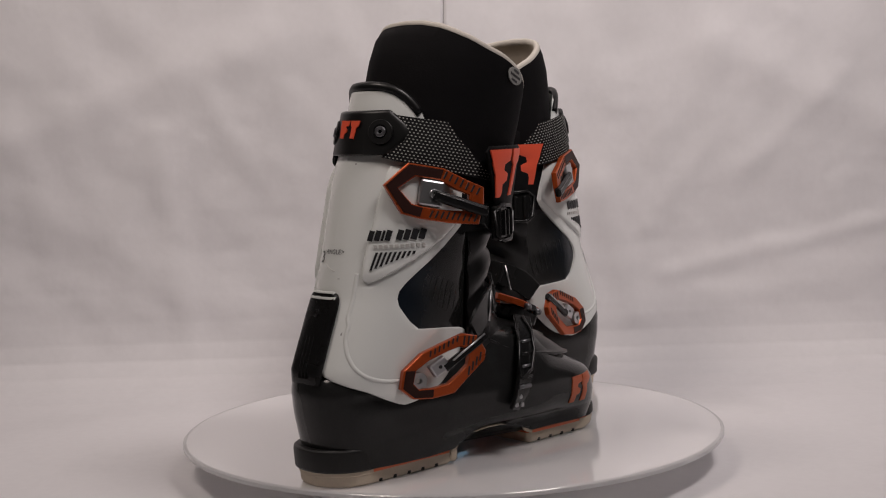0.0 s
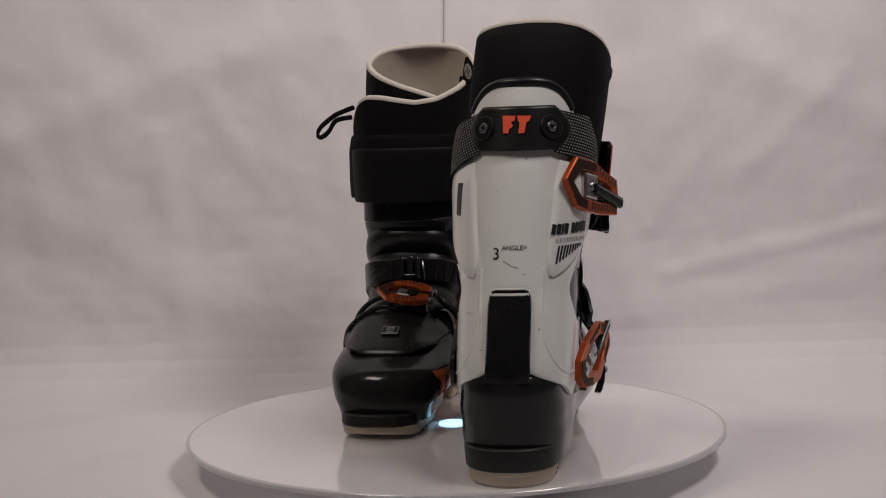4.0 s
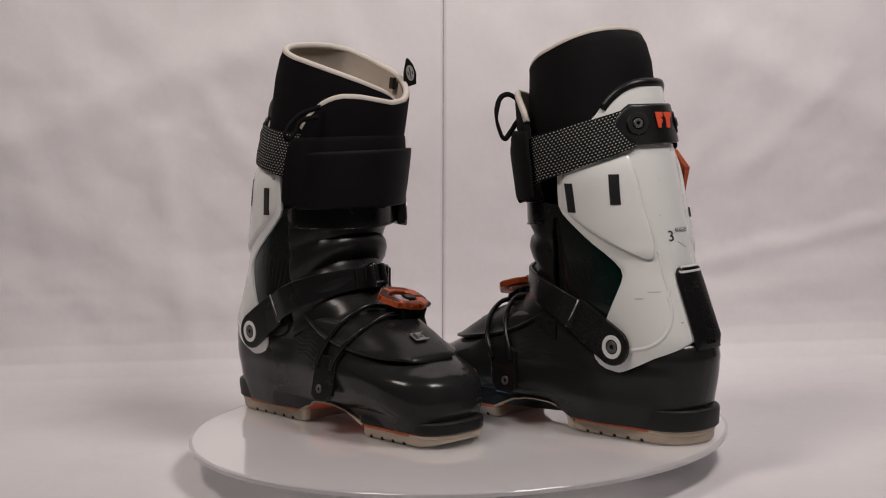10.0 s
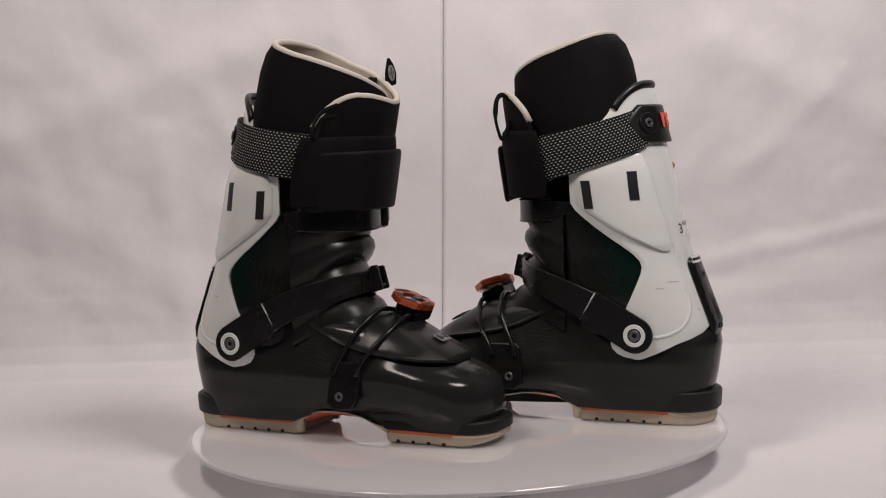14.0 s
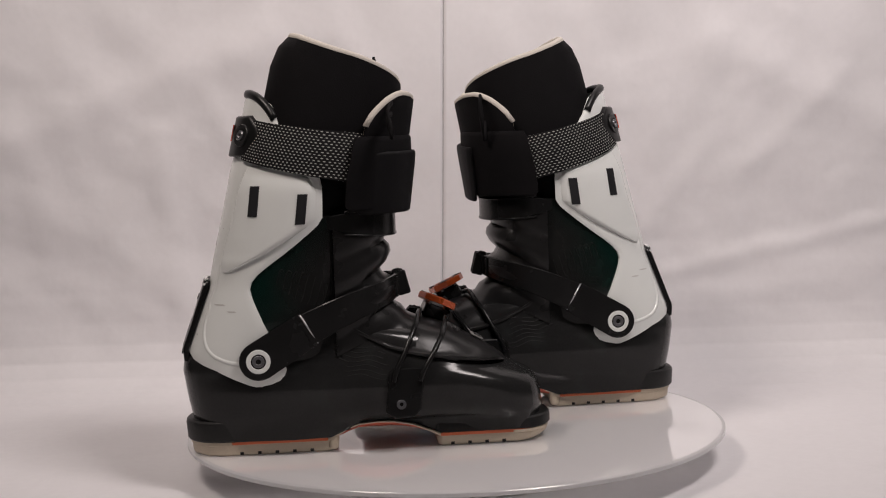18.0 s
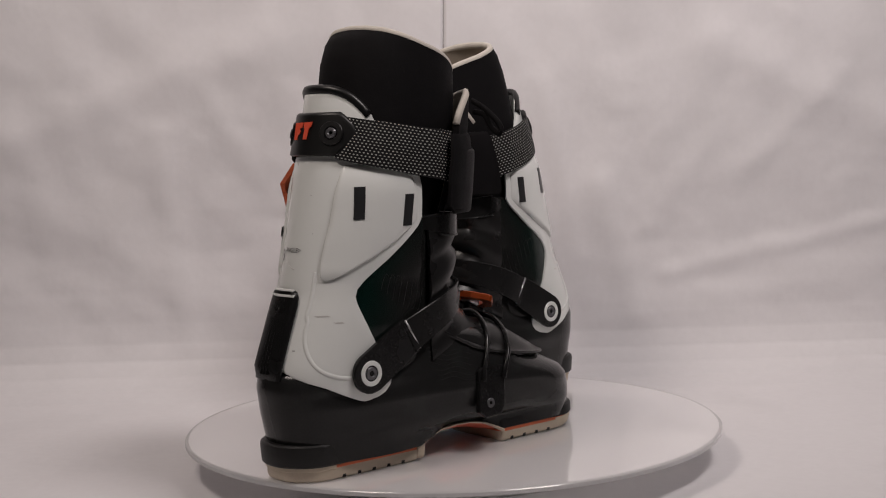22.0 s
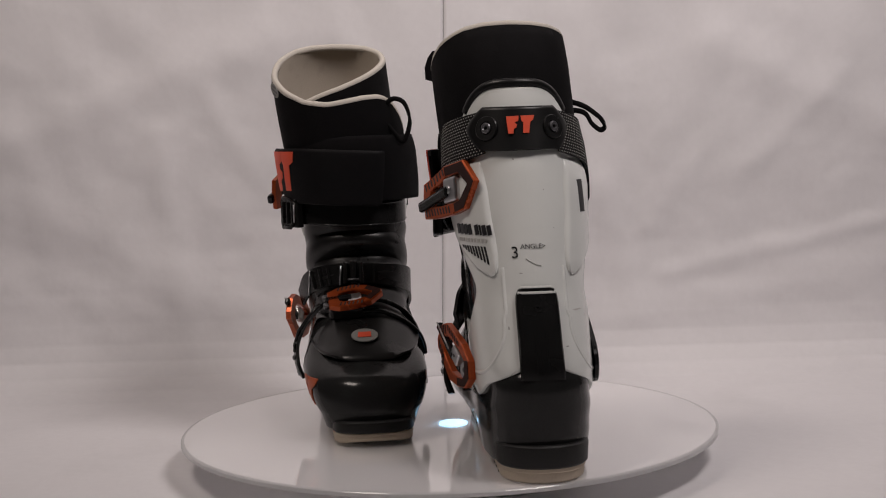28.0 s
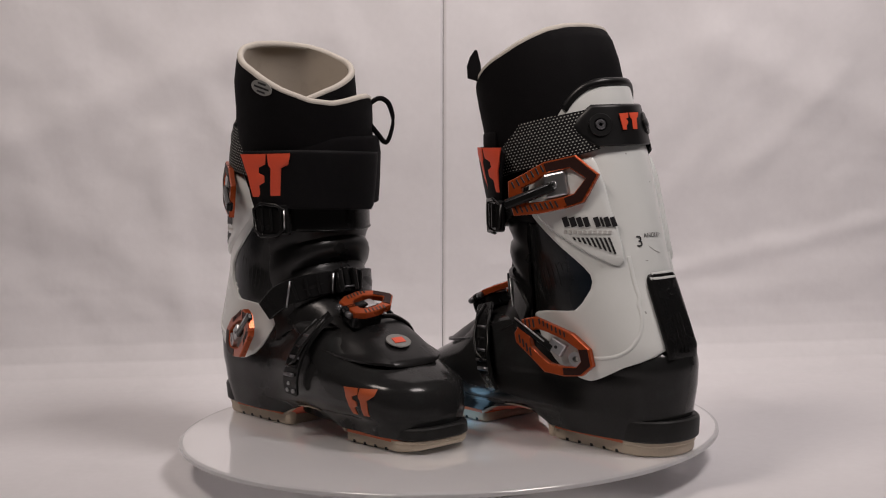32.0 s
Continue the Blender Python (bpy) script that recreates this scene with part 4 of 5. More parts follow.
def upper_strap(b):
    pts = [(-44, 104, 211), (-48, 120, 211), (-42, 143, 209), (-22, 161, 208), (4, 167, 208), (28, 163, 209), (49, 151, 211), (62, 135, 213), (68, 116, 220)]
    st = part("shin_strap", ribbon(pts, [9, 17, 22, 23, 23, 24, 25, 26, 18], 3.0), BLACK, b, "black plastic shin strap")
    # ladder block on the outer front
    m = axes((63, 138, 211), (-0.45, 0.89, 0), (0.89, 0.45, 0))
    lad = part("ladder", block(m, 34, 30, 9, 2.2), BLACK, st, "black buckle ladder")
    for k in range(3):
        part("ladder_tooth", block(m @ Matrix.Translation((-10 + 10 * k, 0, 8.6)), 3.0, 22, 3.0, 0.8), BLACK, lad)
    part("ladder_pin", tube([m @ Vector((14, -9, 10.5)), m @ Vector((14, 9, 10.5))], 0.8, 6), STEEL, lad, "steel pin")
    part("ladder_pin", tube([m @ Vector((-16, -14, 8)), m @ Vector((-4, -15.5, 8))], 1.4, 6), STEEL, lad, "steel pin")
    loop = [(-20, -10), (-12, -15.5), (6, -15), (13, -9), (13, 9), (6, 14), (-12, 15.5), (-21, 10)]
    part("wire_loop", tube([m @ Vector((u, v, 11 - 0.012 * u * u)) for u, v in loop], 1.9, 8, closed=True), BLACK, st, "black wire loop of the buckle")
    # thin raised edges of the strap
    for dz in (-10.5, 10.5):
        edge = [Vector((x, y, z + dz)) + (Vector((x - 3, y - 105, 0)).normalized() * 3.0) for x, y, z in pts[1:7]]
        part("strap_edge", tube(smooth_path(edge), 1.0, 6), BLACK, st, "raised edge of the shin strap")


def lower_buckle(b):
    m = axes((62.5, 67, 92.5), (0.29, 1, 0), (1, -0.29, 0.05)) @ pose(0, 0, 0, 0, 0, 9) @ Matrix.Diagonal((0.95, 0.84, 1, 1))
    outer = [(-44, -8), (-38, 9), (-18, 21), (8, 26), (26, 29), (39, 23), (45, 6), (42, -3), (25, -14), (6, -27), (-16, -26), (-34, -21)]
    inner = [(-31, -6), (-26, 6), (-12, 12), (8, 16), (20, 17), (26, 13), (27, 4), (24, -3), (15, -9), (2, -16), (-13, -16), (-27, -13)]
    bk = buckle_frame(m, outer, inner, 6, b)
    inlay(m, outer, inner, [10, 11, 0, 1], 6, bk)
    teeth(m, (-10, 18.5), (4.8, 1.2), 7, 1.6, 6, 6, bk)
    teeth(m, (25, 22), (4.4, -1.0), 4, 1.7, 9, 6, bk)
    teeth(m, (24, -9), (4.6, 3.6), 4, 1.7, 9, 6, bk)
    part("pivot", block(m @ Matrix.Translation((-3, 3, 0)) @ pose(0, 0, 0, 0, 0, 22), 18, 15, 6.5, 1.6), STEEL, bk, "bright steel buckle pivot")
    # a black disc on the solid pivot paints the dark of its hole
    part("hole_shade", disc(m @ Matrix.Translation((-3, 3, 6.3)), 2.0, 0.5, 12), PRINT, bk)
    part("boss", disc(m @ Matrix.Translation((-27 + 2, -5, 0)), 8.2, 5, 20, hole=3.0), STEEL, bk, "round steel boss")
    part("bail", block(m @ Matrix.Translation((24, 10, 2)) @ pose(0, 0, 0, 0, 0, 24), 50, 8, 5, 1.4), BLACK, bk, "black bail arm")
    # the bail's highlight again, drawn as a steel line
    part("bail_highlight", tube([m @ Vector((10, 6, 7)), m @ Vector((46, 23, 7))], 0.8, 6), STEEL, bk, "thin steel line for the highlight along the bail")


def ankle_strap(b):
    pts = [(-50.5, 82, 115), (-52, 104, 126), (-48.5, 128, 136), (-36, 150, 143), (-16, 163, 147), (4, 167, 148.5), (26, 161, 147.5), (43, 147, 143), (54, 126, 134), (60, 108, 119)]
    st = part("ankle_strap", ribbon(pts, [30, 28, 26, 24, 22, 21, 22, 24, 24, 20], 3.0), BLACK, b, "black plastic ankle strap")
    # ladder teeth over the front and the outside
    path = [Vector(p) for p in pts[4:9]]
    for k in range(7):
        t = 0.25 + k * 0.5
        i = min(3, int(t))
        f = t - i
        p = path[i].lerp(path[min(4, i + 1)], f)
        d = (path[min(4, i + 1)] - path[i]).normalized()
        nrm = d.cross(Vector((0, 0, 1)))
        nrm = nrm if nrm.dot(p - Vector((3, 105, p.z))) > 0 else -nrm
        part("ladder_tooth", block(axes(p + nrm * 3, d, nrm), 3.2, 19, 2.8, 0.8), BLACK, st)
    for p, q in (((20, 166, 137), (19, 167, 157)), ((52, 133, 124), (50, 138, 150))):
        part("keeper", tube([Vector(p) + Vector((2, 2, 0)), Vector(q) + Vector((2, 2, 0))], 1.0, 6), STEEL, st, "thin steel keeper")
    # the catch that stands up on the front
    m3 = axes((8, 167, 149), (1, -0.1, 0), (0.1, 1, 0.25))
    part("catch", block(m3, 7, 25, 9, 2.2), BLACK, st, "black ladder catch")
    for u in (-8, 8):
        part("catch_cheek", block(m3 @ Matrix.Translation((u, 1, 0)), 4.5, 23, 12, 1.8), BLACK, st, "side cheek of the catch")
    part("catch_pin", tube([m3 @ Vector((-9, 8, 9)), m3 @ Vector((9, 8, 9))], 1.3, 8), STEEL_DARK, st, "steel pin of the catch")
    # inner arm with its pivot ring
    m = axes((-49.8, 39, 89), (0, -1, 0), (-1, 0, 0.02))
    ang = math.atan2(27, 45)
    ca, sa = math.cos(ang), math.sin(ang)
    prof = [(-(17.5) * math.cos(radians(a)), 17.5 * math.sin(radians(a))) for a in range(90, -91, -15)] + [(20, -17.2), (53, -16.5), (54, 16.5), (20, 17.2)]
    pts2 = []
    for u, v in prof:
        yy, zz = u * ca - v * sa, u * sa + v * ca
        pts2.append((-yy, zz))
    pl = part("pivot_arm", plate(pts2, 3.8, m, bevel=1.2), BLACK, b, "black plastic pivot arm")
    part("pivot_ring", disc(m @ Matrix.Translation((0, 0, 3.4)), 11.0, 1.2, 28, hole=6.8, bevel=0.4), WHITE, pl, "white pivot ring")
    part("pivot_bolt", disc(m @ Matrix.Translation((0, 0, 3.2)), 5.6, 1.6, 20, hole=2.4, bevel=0.5), STEEL_DARK, pl, "dark steel pivot bolt")
    p0, p1 = m @ Vector((-(54 * ca + 15 * sa), 54 * sa - 15 * ca, 4.0)), m @ Vector((-(54 * ca - 15 * sa), 54 * sa + 15 * ca, 4.0))
    part("arm_edge", tube([p0, p1], 1.0, 6), STEEL, pl, "thin bright edge")


def toe_buckle(b):
    m = axes((8, 207, 127), (-1, 0, 0.13), (0.12, 0.41, 0.905)) @ Matrix.Diagonal((0.9, 0.92, 1, 1))
    outer = [(-31, 13), (-20, 19), (-2, 21), (16, 15), (29, 2), (29, -3), (15, -17), (-4, -20), (-20, -19), (-31, -13)]
    inner = [(-19, 6), (-14, 9), (-1, 11), (10, 7), (17, 1), (17, -2), (9, -8), (-3, -11), (-14, -10), (-19, -7)]
    part("buckle_base", block(axes((18, 203, 112), (1, 0, 0), (0, 0.41, 0.912)), 34, 26, 14, 3), BLACK, b, "black toe buckle base")
    bk = buckle_frame(m, outer, inner, 6, b)
    inlay(m, outer, inner, [3, 4, 5, 6], 6, bk)
    teeth(m, (-18, 15), (4.6, 0.4), 6, 1.7, 6, 6, bk)
    teeth(m, (-18, -15), (4.6, -0.4), 6, 1.7, 6, 6, bk)
    part("pivot", block(m @ Matrix.Translation((-2, 0, -2)), 16, 14, 6, 1.8), STEEL, bk, "steel buckle pivot")
    part("bail", block(m @ Matrix.Translation((-20, 0, 0)), 30, 9, 6, 1.6), BLACK, bk, "black bail arm")
    for v in (8, -8):
        part("hinge", tube([m @ Vector((-34, v - 3, 2)), m @ Vector((-34, v + 3, 2))], 3.0, 10), STEEL_DARK, bk, "steel hinge")
    # ladder down the outside
    lad = part("toe_ladder", ribbon([(40, 190, 119), (52, 181, 106), (61, 173, 92), (66.5, 165, 76), (67, 158, 58), (63, 153, 44)], [16, 17, 19, 19, 18, 14], 3.4, up=(-0.1, 1, 0.25), out=(1, 0, 0.4)), BLACK, b, "black toe buckle ladder")
    for k, (x, y, z) in enumerate(((56, 177, 99), (62, 171.5, 89), (66, 167, 79), (68.5, 163, 70), (69.5, 160, 62))):
        part("ladder_tooth", tube([(x + 2.4, y - 7, z + 2.0), (x + 2.4, y + 7, z + 2.0)], 1.9, 6), BLACK if k % 2 else STEEL_DARK, lad)
    part("wire_bail", tube([(44, 188, 121), (56, 186, 108), (66, 179, 94), (71, 170, 78), (71, 160, 72), (67, 158, 82), (61, 165, 98), (48, 176, 116)], 1.7, 8), BLACK, lad, "black wire bail")
    for p in ((68, 152, 48), (67, 160, 47), (69, 156, 55)):
        part("rivet", disc(axes(p, (0, 1, 0), (1, 0, 0.1)), 2.2, 1.6, 10), STEEL, lad, "small steel rivet")
    # cables to the inner side
    for pts in ([(8, 190, 120), (-14, 188, 123), (-32, 184, 116), (-45, 178, 105), (-53, 171, 91), (-58, 163, 76), (-60, 160, 66)],
                [(8, 214, 115), (-14, 212, 115), (-34, 208, 106), (-46, 202, 97), (-54, 196, 88), (-59, 188, 76), (-60.5, 184, 66)]):
        part("cable", tube(smooth_path(pts), 2.5, 8), BLACK, b, "black plastic-coated buckle cable")
    mp = axes((-57.8, 168, 36), (0, -1, 0), (-1, 0, 0.12))
    an = part("cable_anchor", plate([(16, 2), (12, 38), (8, 42), (-18, 42), (-21, 39), (-16, 4), (-10, -3), (8, -4)], 5, mp, bevel=1.6), BLACK, b, "black cable anchor plate")
    part("anchor_bolt", disc(mp @ Matrix.Translation((2, 9, 4.8)), 4.4, 1.4, 16, hole=1.8), STEEL_DARK, an, "dark steel bolt")
    # oval badge on the toe end of the tongue
    mo = axes((3, 243, 95.5), (1, 0, 0), (0, 0.47, 0.88))
    if SIDE > 0:
        oval = [(13 * math.cos(i * math.pi / 14), 10.5 * math.sin(i * math.pi / 14)) for i in range(28)]
        od = part("toe_badge", plate(oval, 1.2, mo, bevel=0.5), TAG, b, "grey oval badge on the tongue")
        part("badge_print", plate([(-6, -4), (6, -4), (7, 4), (-6, 4)], 0.4, mo @ Matrix.Translation((0, 0, 1.5))), LOGO, od, "orange print")
    else:
        od = part("toe_badge", plate([(-8.5, -5), (-7.5, -6), (7.5, -6), (8.5, -5), (8.5, 5), (7.5, 6), (-7.5, 6), (-8.5, 5)], 1.2, mo, bevel=0.5), TAG, b, "grey square badge on the tongue")
        for x in (-5.6, 5.6):
            part("badge_print", plate([(x - 1.9, -4), (x + 1.9, -4), (x + 1.9, 4), (x - 1.9, 4)], 0.4, mo @ Matrix.Translation((0, 0, 1.5))), RUBBER, od, "dark print")
        part("badge_stud", disc(mo @ Matrix.Translation((0, 0, 1.2)), 2.6, 1.0, 12, hole=1.0), STEEL_DARK, od, "dull steel stud")


def smooth_path(points, k=5):
    pts = [Vector(p) for p in points]
    out = []
    for i in range(len(pts) - 1):
        p0, p1, p2, p3 = pts[max(0, i - 1)], pts[i], pts[i + 1], pts[min(len(pts) - 1, i + 2)]
        for j in range(k):
            t = j / k
            out.append(0.5 * (2 * p1 + (p2 - p0) * t + (2 * p0 - 5 * p1 + 4 * p2 - p3) * t * t + (3 * p1 - p0 - 3 * p2 + p3) * t ** 3))
    return out + [pts[-1]]


def windows(b):
    """Tinted translucent sides of the ankle shell between cuff and tongue."""
    for outer in (True, False):
        rows = rows_by_y(SHAFT, [(112, 40, 108), (130, 30, 109), (156, 22, 109), (166, 24, 109), (190, 52, 109), (206, 72, 109), (216, 86, 109)], outer)
        part("ankle_window", patch(SHAFT, rows, 1.6, 2.0, cols=12, steps=2, round_=0.6), BLUE_WINDOW if outer else GREEN_WINDOW, b, "dark blue tinted ankle panel" if outer else "dark green tinted ankle panel")


def loops_and_tags(ln):
    if SIDE > 0:
        pts = smooth_path([(-30, 170, 319), (-39, 174, 324), (-49, 176, 319), (-54, 176, 302), (-50, 174, 285), (-46, 172, 281), (-40, 170, 288), (-32, 168, 298)])
    else:
        pts = smooth_path([(-47, 167, 317), (-57, 164, 314), (-68, 162, 310), (-77, 162, 304), (-85, 163, 297), (-88, 164, 290), (-84, 164, 287), (-76, 163, 293), (-68, 162, 304), (-50, 166, 307)])
    part("pull_loop", tube(pts, 1.5, 8, flat=1.7), FOAM, ln, "black cord pull loop")
    if SIDE > 0:
        m = frame_at(LINER, 338, LINER.angle(338, 148, True), 0.6) @ pose(0, 0, 0, 0, 0, -16)
    else:
        # a narrow tab that stands out from the wall
        f = frame_at(LINER, 341, LINER.angle(341, 156, True), 0.0)
        out = (f.to_3x3() @ Vector((0, 0, 1))).normalized()
        face = Vector((out.y * -1, out.x, 0)).normalized()
        m = axes(f.translation + out * 4 + Vector((0, 0, 8)), tuple(-out - Vector((0, 0, 0.25))), tuple(face if face.x < 0 else -face))
    tag = ln
    ow, oh = 12.5, 7.0
    if SIDE < 0:
        tag = part("liner_tag", plate([(8, -13), (5, 3), (2, 11), (0, 16), (-2, 16), (-6, 9), (-8, 0), (-6, -11)], 2.2, m, bevel=0.8), FOAM, ln, "black liner tab")
        m, ow, oh = m @ Matrix.Translation((-1, 1, 0.2)) @ pose(0, 0, 0, 0, 0, 90), 8.0, 4.0
    else:
        m = m @ Matrix.Translation((0, -2, -1.2))
    oval = [(ow * math.cos(i * math.pi / 14), oh * math.sin(i * math.pi / 14)) for i in range(28)]
    ov = part("tag_badge", plate(oval, 0.8, m @ Matrix.Translation((0, 0, 2.0)), bevel=0.2), TAG, tag, "grey oval woven badge")
    for r in (-0.57, 0, 0.57):
        e, y = ow * 0.72 - abs(r) * 7, oh * r
        part("badge_bar", plate([(-e, y - 0.13 * oh), (e, y - 0.13 * oh), (e, y + 0.13 * oh), (-e, y + 0.13 * oh)], 0.3, m @ Matrix.Translation((0, 0, 2.7))), PRINT, ov)
    if SIDE < 0:
        m2 = frame_at(LINER, 340, LINER.angle(338, 146, True), -7.0)
        part("lace_lock", block(m2 @ Matrix.Translation((0, 0, -4)), 10, 12, 4, 1.2), BLACK, ln, "small black clip inside the liner")


def emblem(name, m, w, h, parent, mat):
    """Two plain orange blocks side by side, the first one notched, the second one tapered."""
    part(name, plate([(-w, h), (-0.10 * w, h), (-0.16 * w, 0.42 * h), (-0.46 * w, 0.30 * h), (-0.26 * w, -0.05 * h), (-0.34 * w, -0.35 * h), (-0.52 * w, -0.45 * h), (-0.56 * w, -h), (-0.92 * w, -h)], 0.8, m, bevel=0.2), mat, parent, "orange block emblem")
    part(name, plate([(0.02 * w, h), (w, h), (0.86 * w, 0.42 * h), (0.66 * w, 0.25 * h), (0.54 * w, -h), (0.12 * w, -h), (0.20 * w, 0.25 * h), (0.06 * w, 0.42 * h)], 0.8, m, bevel=0.2), mat, parent, "orange block emblem")


class ShellSurface:
    """The side wall of the lower shell, for plates that lie on it."""

    def at(self, z, a, off=0.0):
        p = shell_point(z, a)
        d = (shell_point(z, a + 0.02) - shell_point(z, a - 0.02)).normalized()
        return p + Vector((d.y, -d.x, 0)) * off

    def angle(self, z, y, outer=True):
        lo, hi = 0.0, math.pi
        for _ in range(30):
            mid = (lo + hi) / 2
            if shell_point(z, mid).y < y:
                lo = mid
            else:
                hi = mid
        return lo if outer else 2 * math.pi - lo


TOE = ShellSurface()


def prints(b, cf, yoke, front):
    # rubber yoke: two rivets and the emblem
    for s in (-1, 1):
        m = frame_at(STRAP_Y, 292, math.asin(s * 0.47), 3.6)
        part("rivet_washer", disc(m, 10.5, 1.6, 24, hole=5.5, bevel=0.6), RUBBER, yoke, "raised rubber ring")
        part("rivet", disc(m, 4.6, 3.0, 18, hole=1.6, bevel=0.9), STEEL_DARK, yoke, "dark steel rivet")
    m = frame_at(STRAP_Y, 294.5, 0, 3.9)
    if SIDE < 0:
        m = m @ Matrix.Diagonal((-1, 1, 1, 1))
    emblem("emblem", m, 12, 7.5, yoke, LOGO)
    big_emblem(front)
    wear(cf)
    # emblem on the outer side of the toe
    for rows in ([(34, 237, 244), (41, 236.5, 244), (43, 236.5, 248.5), (47, 236, 248.5), (49, 235.5, 243.5), (52, 235, 244), (54, 235, 250.5), (60, 234, 251)], [(34, 253, 260), (49, 253, 260.5), (51, 251.5, 264), (54, 251.5, 268), (60, 253, 269)]):
        part("toe_emblem", patch(TOE, rows_by_y(TOE, rows, True), 1.0, 2.0, cols=8, steps=4, round_=0.15), TOE_LOGO, b, "dull orange block emblem")
    # the words on the outer panel as plain bars
    off = 4.3

    def bar(mat, z0, z1, f0, f1, lean=0.0, label="black printed bar"):
        """A bar between two fractions of the panel's printed width, front to rear."""
        rows = []
        for z, sh in ((z0, 0.0), (z1, lean)):
            a0, a1 = CUFF.angle(z, 58, True), CUFF.angle(z, 18, True)
            rows.append((z, a0 + (a1 - a0) * (f1 + sh), a0 + (a1 - a0) * (f0 + sh)))
        part("printed_bar", patch(CUFF, rows, off, 0.6, cols=3, steps=1, round_=0.05), mat, cf, label)
    at = 0.02
    for wd in (0.11, 0.115, 0.10, 0.10, None, 0.10, 0.045, 0.10, 0.10):
        if wd is None:
            at += 0.07
            continue
        a0, a1 = CUFF.angle(207, 58, True), CUFF.angle(207, 18, True)
        m = frame_at(CUFF, 207.2, a0 + (a1 - a0) * (at + wd / 2), 3.9)
        h = (CUFF.at(207, a0 + (a1 - a0) * (at + wd)) - CUFF.at(207, a0 + (a1 - a0) * at)).length / 2
        part("printed_bar", plate([(-h - 0.4, -4.4), (h - 0.4, -4.4), (h + 0.4, 4.4), (-h + 0.4, 4.4)], 0.5, m), PRINT, cf, "black printed bar")
        at += wd + 0.022
    for k in range(10):
        bar(PALE, 196.6, 199.6, 0.03 + k * 0.095, 0.09 + k * 0.095, label="pale printed bar")
    for k in range(9):
        drop = 2.5 + k * 1.5
        f = 0.20 + k * 0.085
        rows = []
        for z, sh in ((193.5 - drop, drop * 0.012), (193.5, 0.0)):
            a0, a1 = CUFF.angle(z, 58, True), CUFF.angle(z, 18, True)
            rows.append((z, a0 + (a1 - a0) * (f + sh + 0.045), a0 + (a1 - a0) * (f + sh)))
        part("printed_stripe", patch(CUFF, rows, 4.3, 0.6, cols=2, steps=3, round_=0.05), PRINT, cf, "black diagonal stripe")
    # the angle mark on the back of the cuff
    for text, size, x0, z0 in (("3", 13.5, 0.0, 184.5), ("ANGLE>", 5.6, 8.0, 192.0)):
        cu = bpy.data.curves.new("angle_mark", "FONT")
        cu.body, cu.size = text, size
        tmp = bpy.data.objects.new("angle_mark", cu)
        me = bpy.data.meshes.new_from_object(tmp)
        bm = bmesh.new()
        bm.from_mesh(me)
        bmesh.ops.triangulate(bm, faces=bm.faces)
        for v in bm.verts:
            xx = -16 + x0 + v.co.x if SIDE > 0 else 18 - x0 - v.co.x
            zz = z0 + v.co.y
            v.co = CUFF.at(zz, CUFF_angle_x(zz, xx), 0.5)
        part("angle_mark", bm, PRINT, cf, "black angle mark")
        bpy.data.objects.remove(tmp)
        bpy.data.curves.remove(cu)
        bpy.data.meshes.remove(me)
    bm = tube([CUFF.at(184 - 6 * math.sin(t * 1.5), CUFF_angle_x(184, (-6 + 12 * t) * SIDE), 0.4) for t in (0, 0.2, 0.4, 0.6, 0.8, 1.0)], 0.25, 4)
    part("angle_mark", bm, PALE, cf, "pale printed arc")
    # faint wavy lines moulded into the inner side of the shell
    for k in range(7):
        pts = []
        for i in range(25):
            y = 106 + 50 * i / 24
            z = 101 - 4.4 * k - 0.12 * (y - 106) + 1.6 * math.sin(i * 0.40 + 0.5 * k)
            pts.append(TOE.at(z, TOE.angle(z, y, False), -0.25 - 0.3 * abs(i - 12) / 12))
        part("wave_line", tube(pts, 0.55, 5), SMOKE, b, "faint smoky wavy line")
    # swirls printed behind the tinted panels
    for outer in (True, False):
        for k in range(8):
            pts = []
            for i in range(13):
                t = i / 12
                y = 58 + 5.2 * k + 9 * t
                z = 158 + 13 * math.sin((t - 0.12 * k) * 2.6) - 1.2 * k
                pts.append(SHAFT.at(z, SHAFT.angle(z, y, outer), 1.45 - 0.4 * abs(t - 0.5)))
            part("swirl_line", tube(pts, 0.45, 5), SMOKE, b, "faint pale swirl in the tinted panel")
    # scuffs on the inner side
    for z, y, w in ((139, 2, 9), (133, 14, 7)):
        mark("scuff", PALE, cf, [(z, y, y + w), (z + 1.2, y - 2, y + w - 2)], False, 0.2, label="grey scuff")


def wear(cf):
    """Small dark specks and rub marks on the white cuff."""
    for z, x, w, h in ((266, 9, 1.6, 1.4), (240, -14, 0.9, 0.8), (172, 11, 2.6, 0.6), (128, 24, 1.2, 2.4), (208, -20, 0.8, 0.8), (112, -23, 2.2, 1.0)):
        rows = [(z - h / 2, CUFF_angle_x(z, x - w / 2), CUFF_angle_x(z, x + w / 2)), (z + h / 2, CUFF_angle_x(z, x - w / 2 + 0.4), CUFF_angle_x(z, x + w / 2 + 0.2))]
        part("speck", patch(CUFF, rows, 0.15, 0.5, cols=2, steps=1, round_=0.05), GREY, cf, "grey speck of dirt")


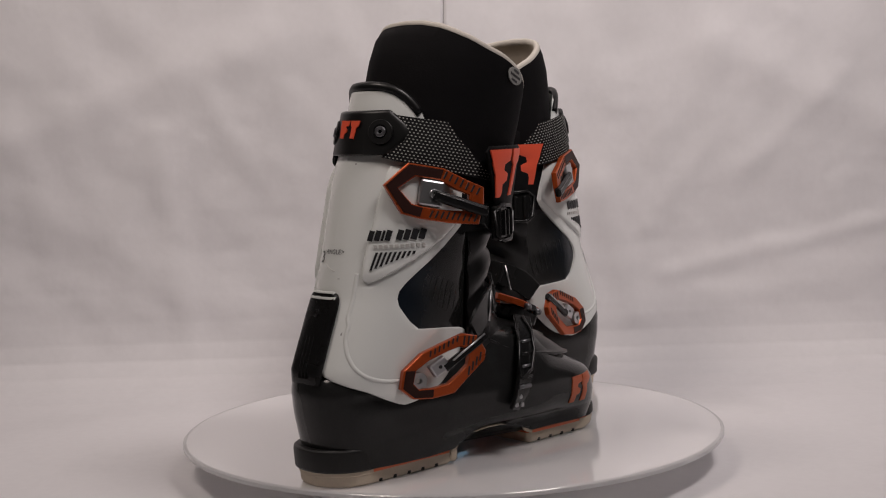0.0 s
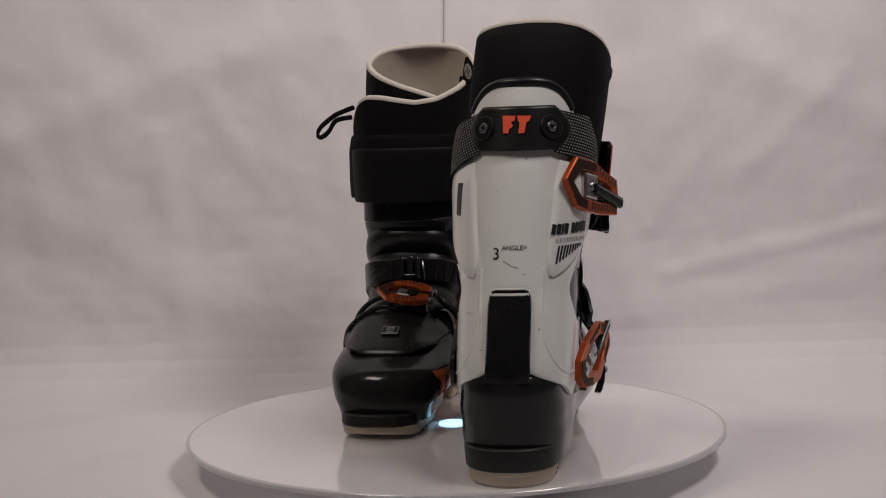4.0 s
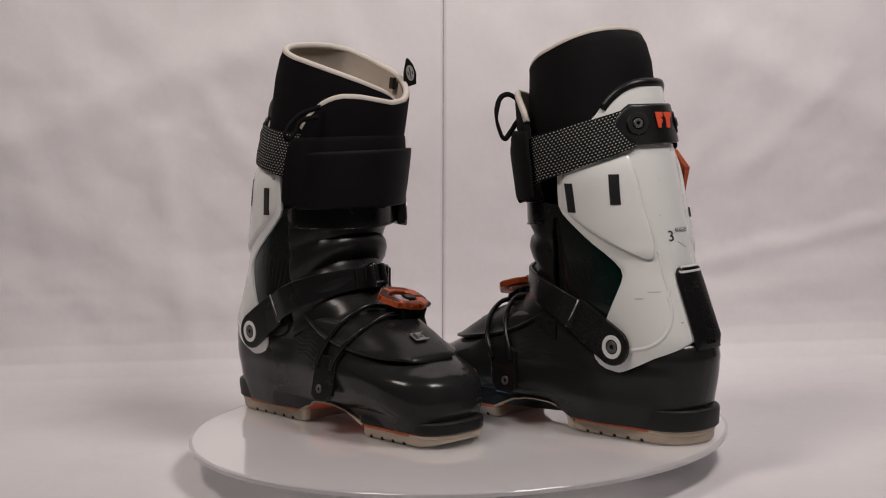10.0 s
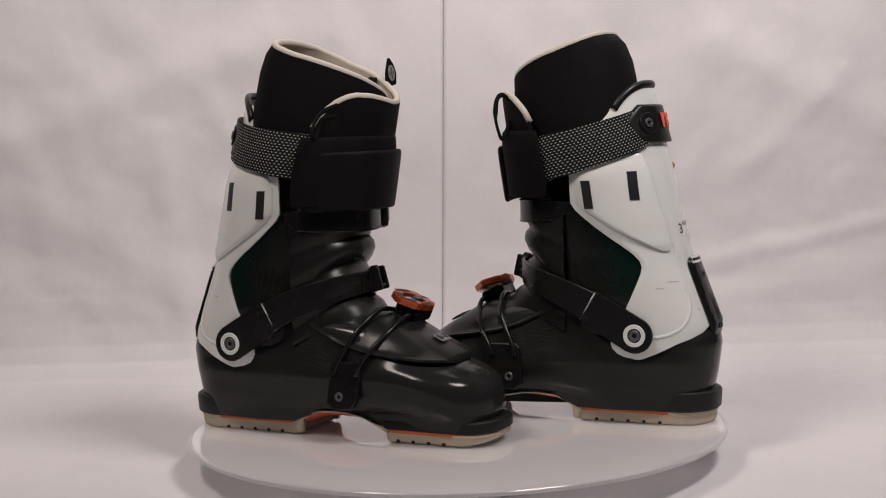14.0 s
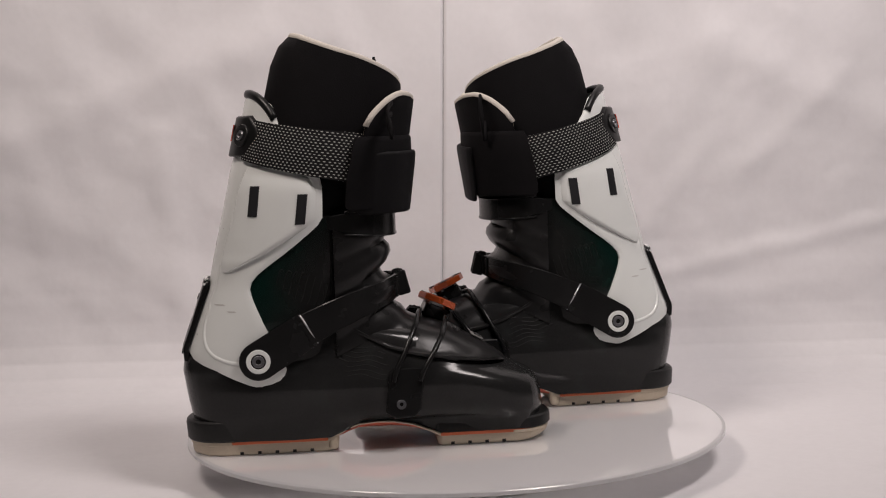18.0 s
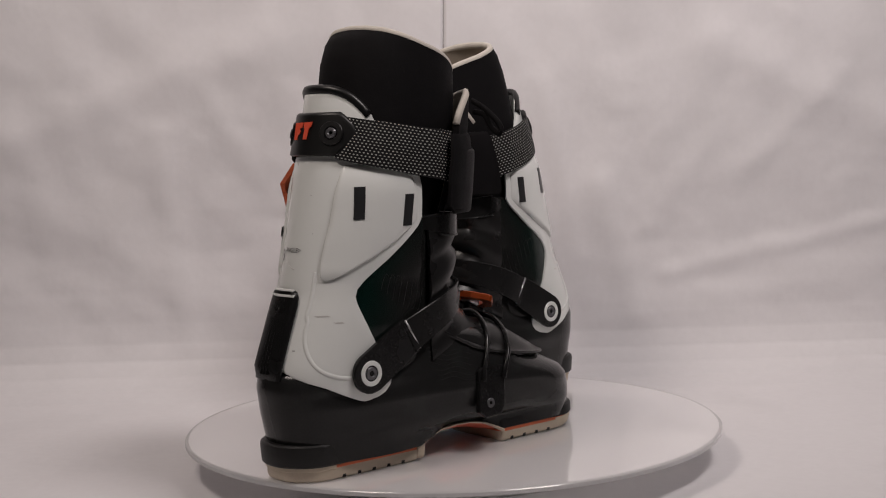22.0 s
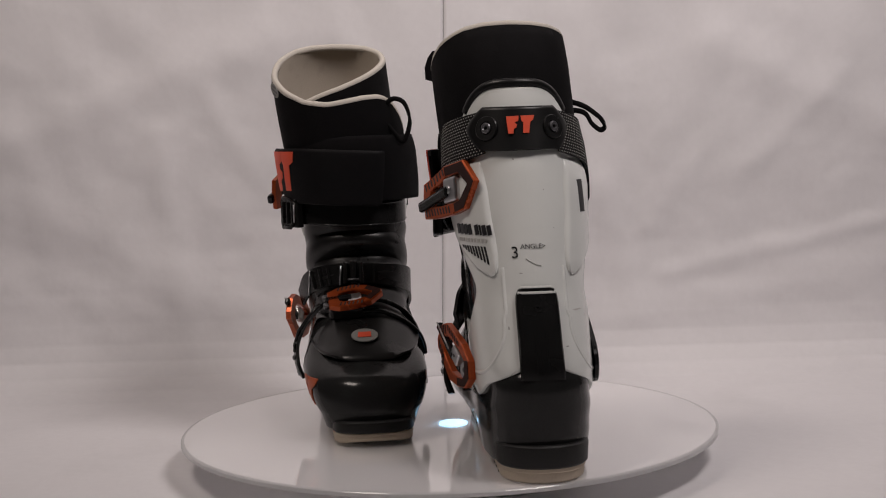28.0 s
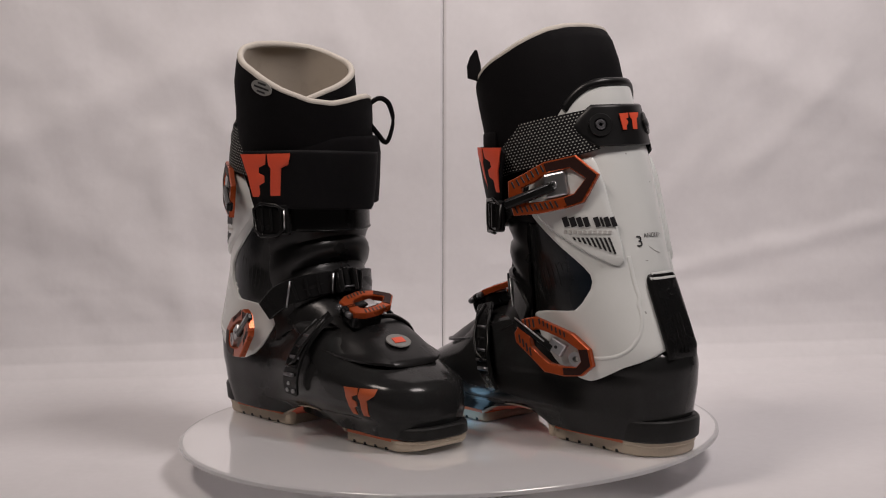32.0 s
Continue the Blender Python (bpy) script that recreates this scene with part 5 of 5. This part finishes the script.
def big_emblem(front):
    """Two stepped orange blocks moulded on the strap's end."""
    for rows in ([(233, 102, 108.5), (244, 100, 107.5), (247, 99.5, 111.5), (253, 98.5, 111.5), (256, 97.5, 107), (261, 96, 107), (264, 95.5, 112.5), (274, 93, 113)], [(234, 116, 123.5), (260, 117, 125), (263.5, 115, 130.5), (274, 114.5, 132.5)]):
        part("strap_emblem", patch(STRAP, [(z, radians(a0), radians(a1)) for z, a0, a1 in rows], 5.2, 1.6, cols=8, steps=2, round_=0.3, curve=lambda s, t, lo=rows[0][1]: 3.0 * max(0.0, 1 - (lo - 10 + 20 * s - 94) / 47.0) ** 1.5), LOGO, front, "orange moulded block emblem")


def boot(side):
    global SIDE, LEAN
    SIDE, LEAN = side, (0.003 if side > 0 else 0.0)
    # the two liners sit a little differently in their shells
    LINER.middle = [(200, 4), (240, 5), (290, 10), (345, 16), (380, 17)] if side > 0 else [(200, 4), (240, 4), (290, 5), (345, 9), (380, 10)]
    b = tagged(new("ski_boot"), "used ski boot with white cuff, black shell, " + ("flat oval liner badge" if side > 0 else "upturned black liner tab"), "ski boot", group="pair of ski boots on the turntable")
    lower_shell(b)
    soles(b)
    part("ankle_shell", loft([[SHAFT.at(z, 2 * math.pi * k / 48) for k in range(48)] for z in (80, 100, 120, 140, 160, 180, 200, 214, 218)], angle=60), SHELL, b, "smoky dark ankle shell")
    tongue(b)
    cf = cuff(b)
    cuff_details(b, cf)
    ln = liner_parts(b)
    yoke, front = strap(b)
    windows(b)
    upper_strap(b)
    upper_buckle(b)
    ankle_strap(b)
    lower_buckle(b)
    toe_buckle(b)
    loops_and_tags(ln)
    prints(b, cf, yoke, front)
    return b


RIGHT = boot(1)
LEFT = boot(-1)


TURN = ((0, -55.50), (1, -45.98), (2, -36.52), (3, -27.44), (3.5, -22.80), (5.5, -4.60), (6, -0.01), (7, 8.95), (8, 17.70), (9, 26.55), (10, 35.48), (11, 43.33), (11.5, 46.05), (12, 48.25), (12.5, 50.30), (13, 52.38), (13.5, 54.55), (14, 56.95), (14.5, 59.90), (16.5, 76.85), (17, 81.00), (18, 89.07), (19, 97.74), (20, 106.60), (21, 115.40), (22, 123.95), (23, 132.24), (24, 140.57), (25, 149.69), (25.5, 154.29), (27.5, 172.83), (28, 177.29), (29, 186.37), (30, 195.12), (31, 203.44), (32, 211.80))


def motions():
    """The turntable carries the two boots round its axis."""
    walk(DISC, [(t, pose(0, 0, -GROUND - 0.0005, 0, 0, a)) for t, a in TURN])
    walk(RIGHT, [(t, pose(0, 0, 0, 0, 0, a) @ pose(0.1070, -0.1861, 0.0006, 0, 0, 9.1)) for t, a in TURN])
    walk(LEFT, [(t, pose(0, 0, 0, 0, 0, a) @ pose(-0.0776, 0.1985, 0.0006, 0, 0, -173.5)) for t, a in TURN])


motions()
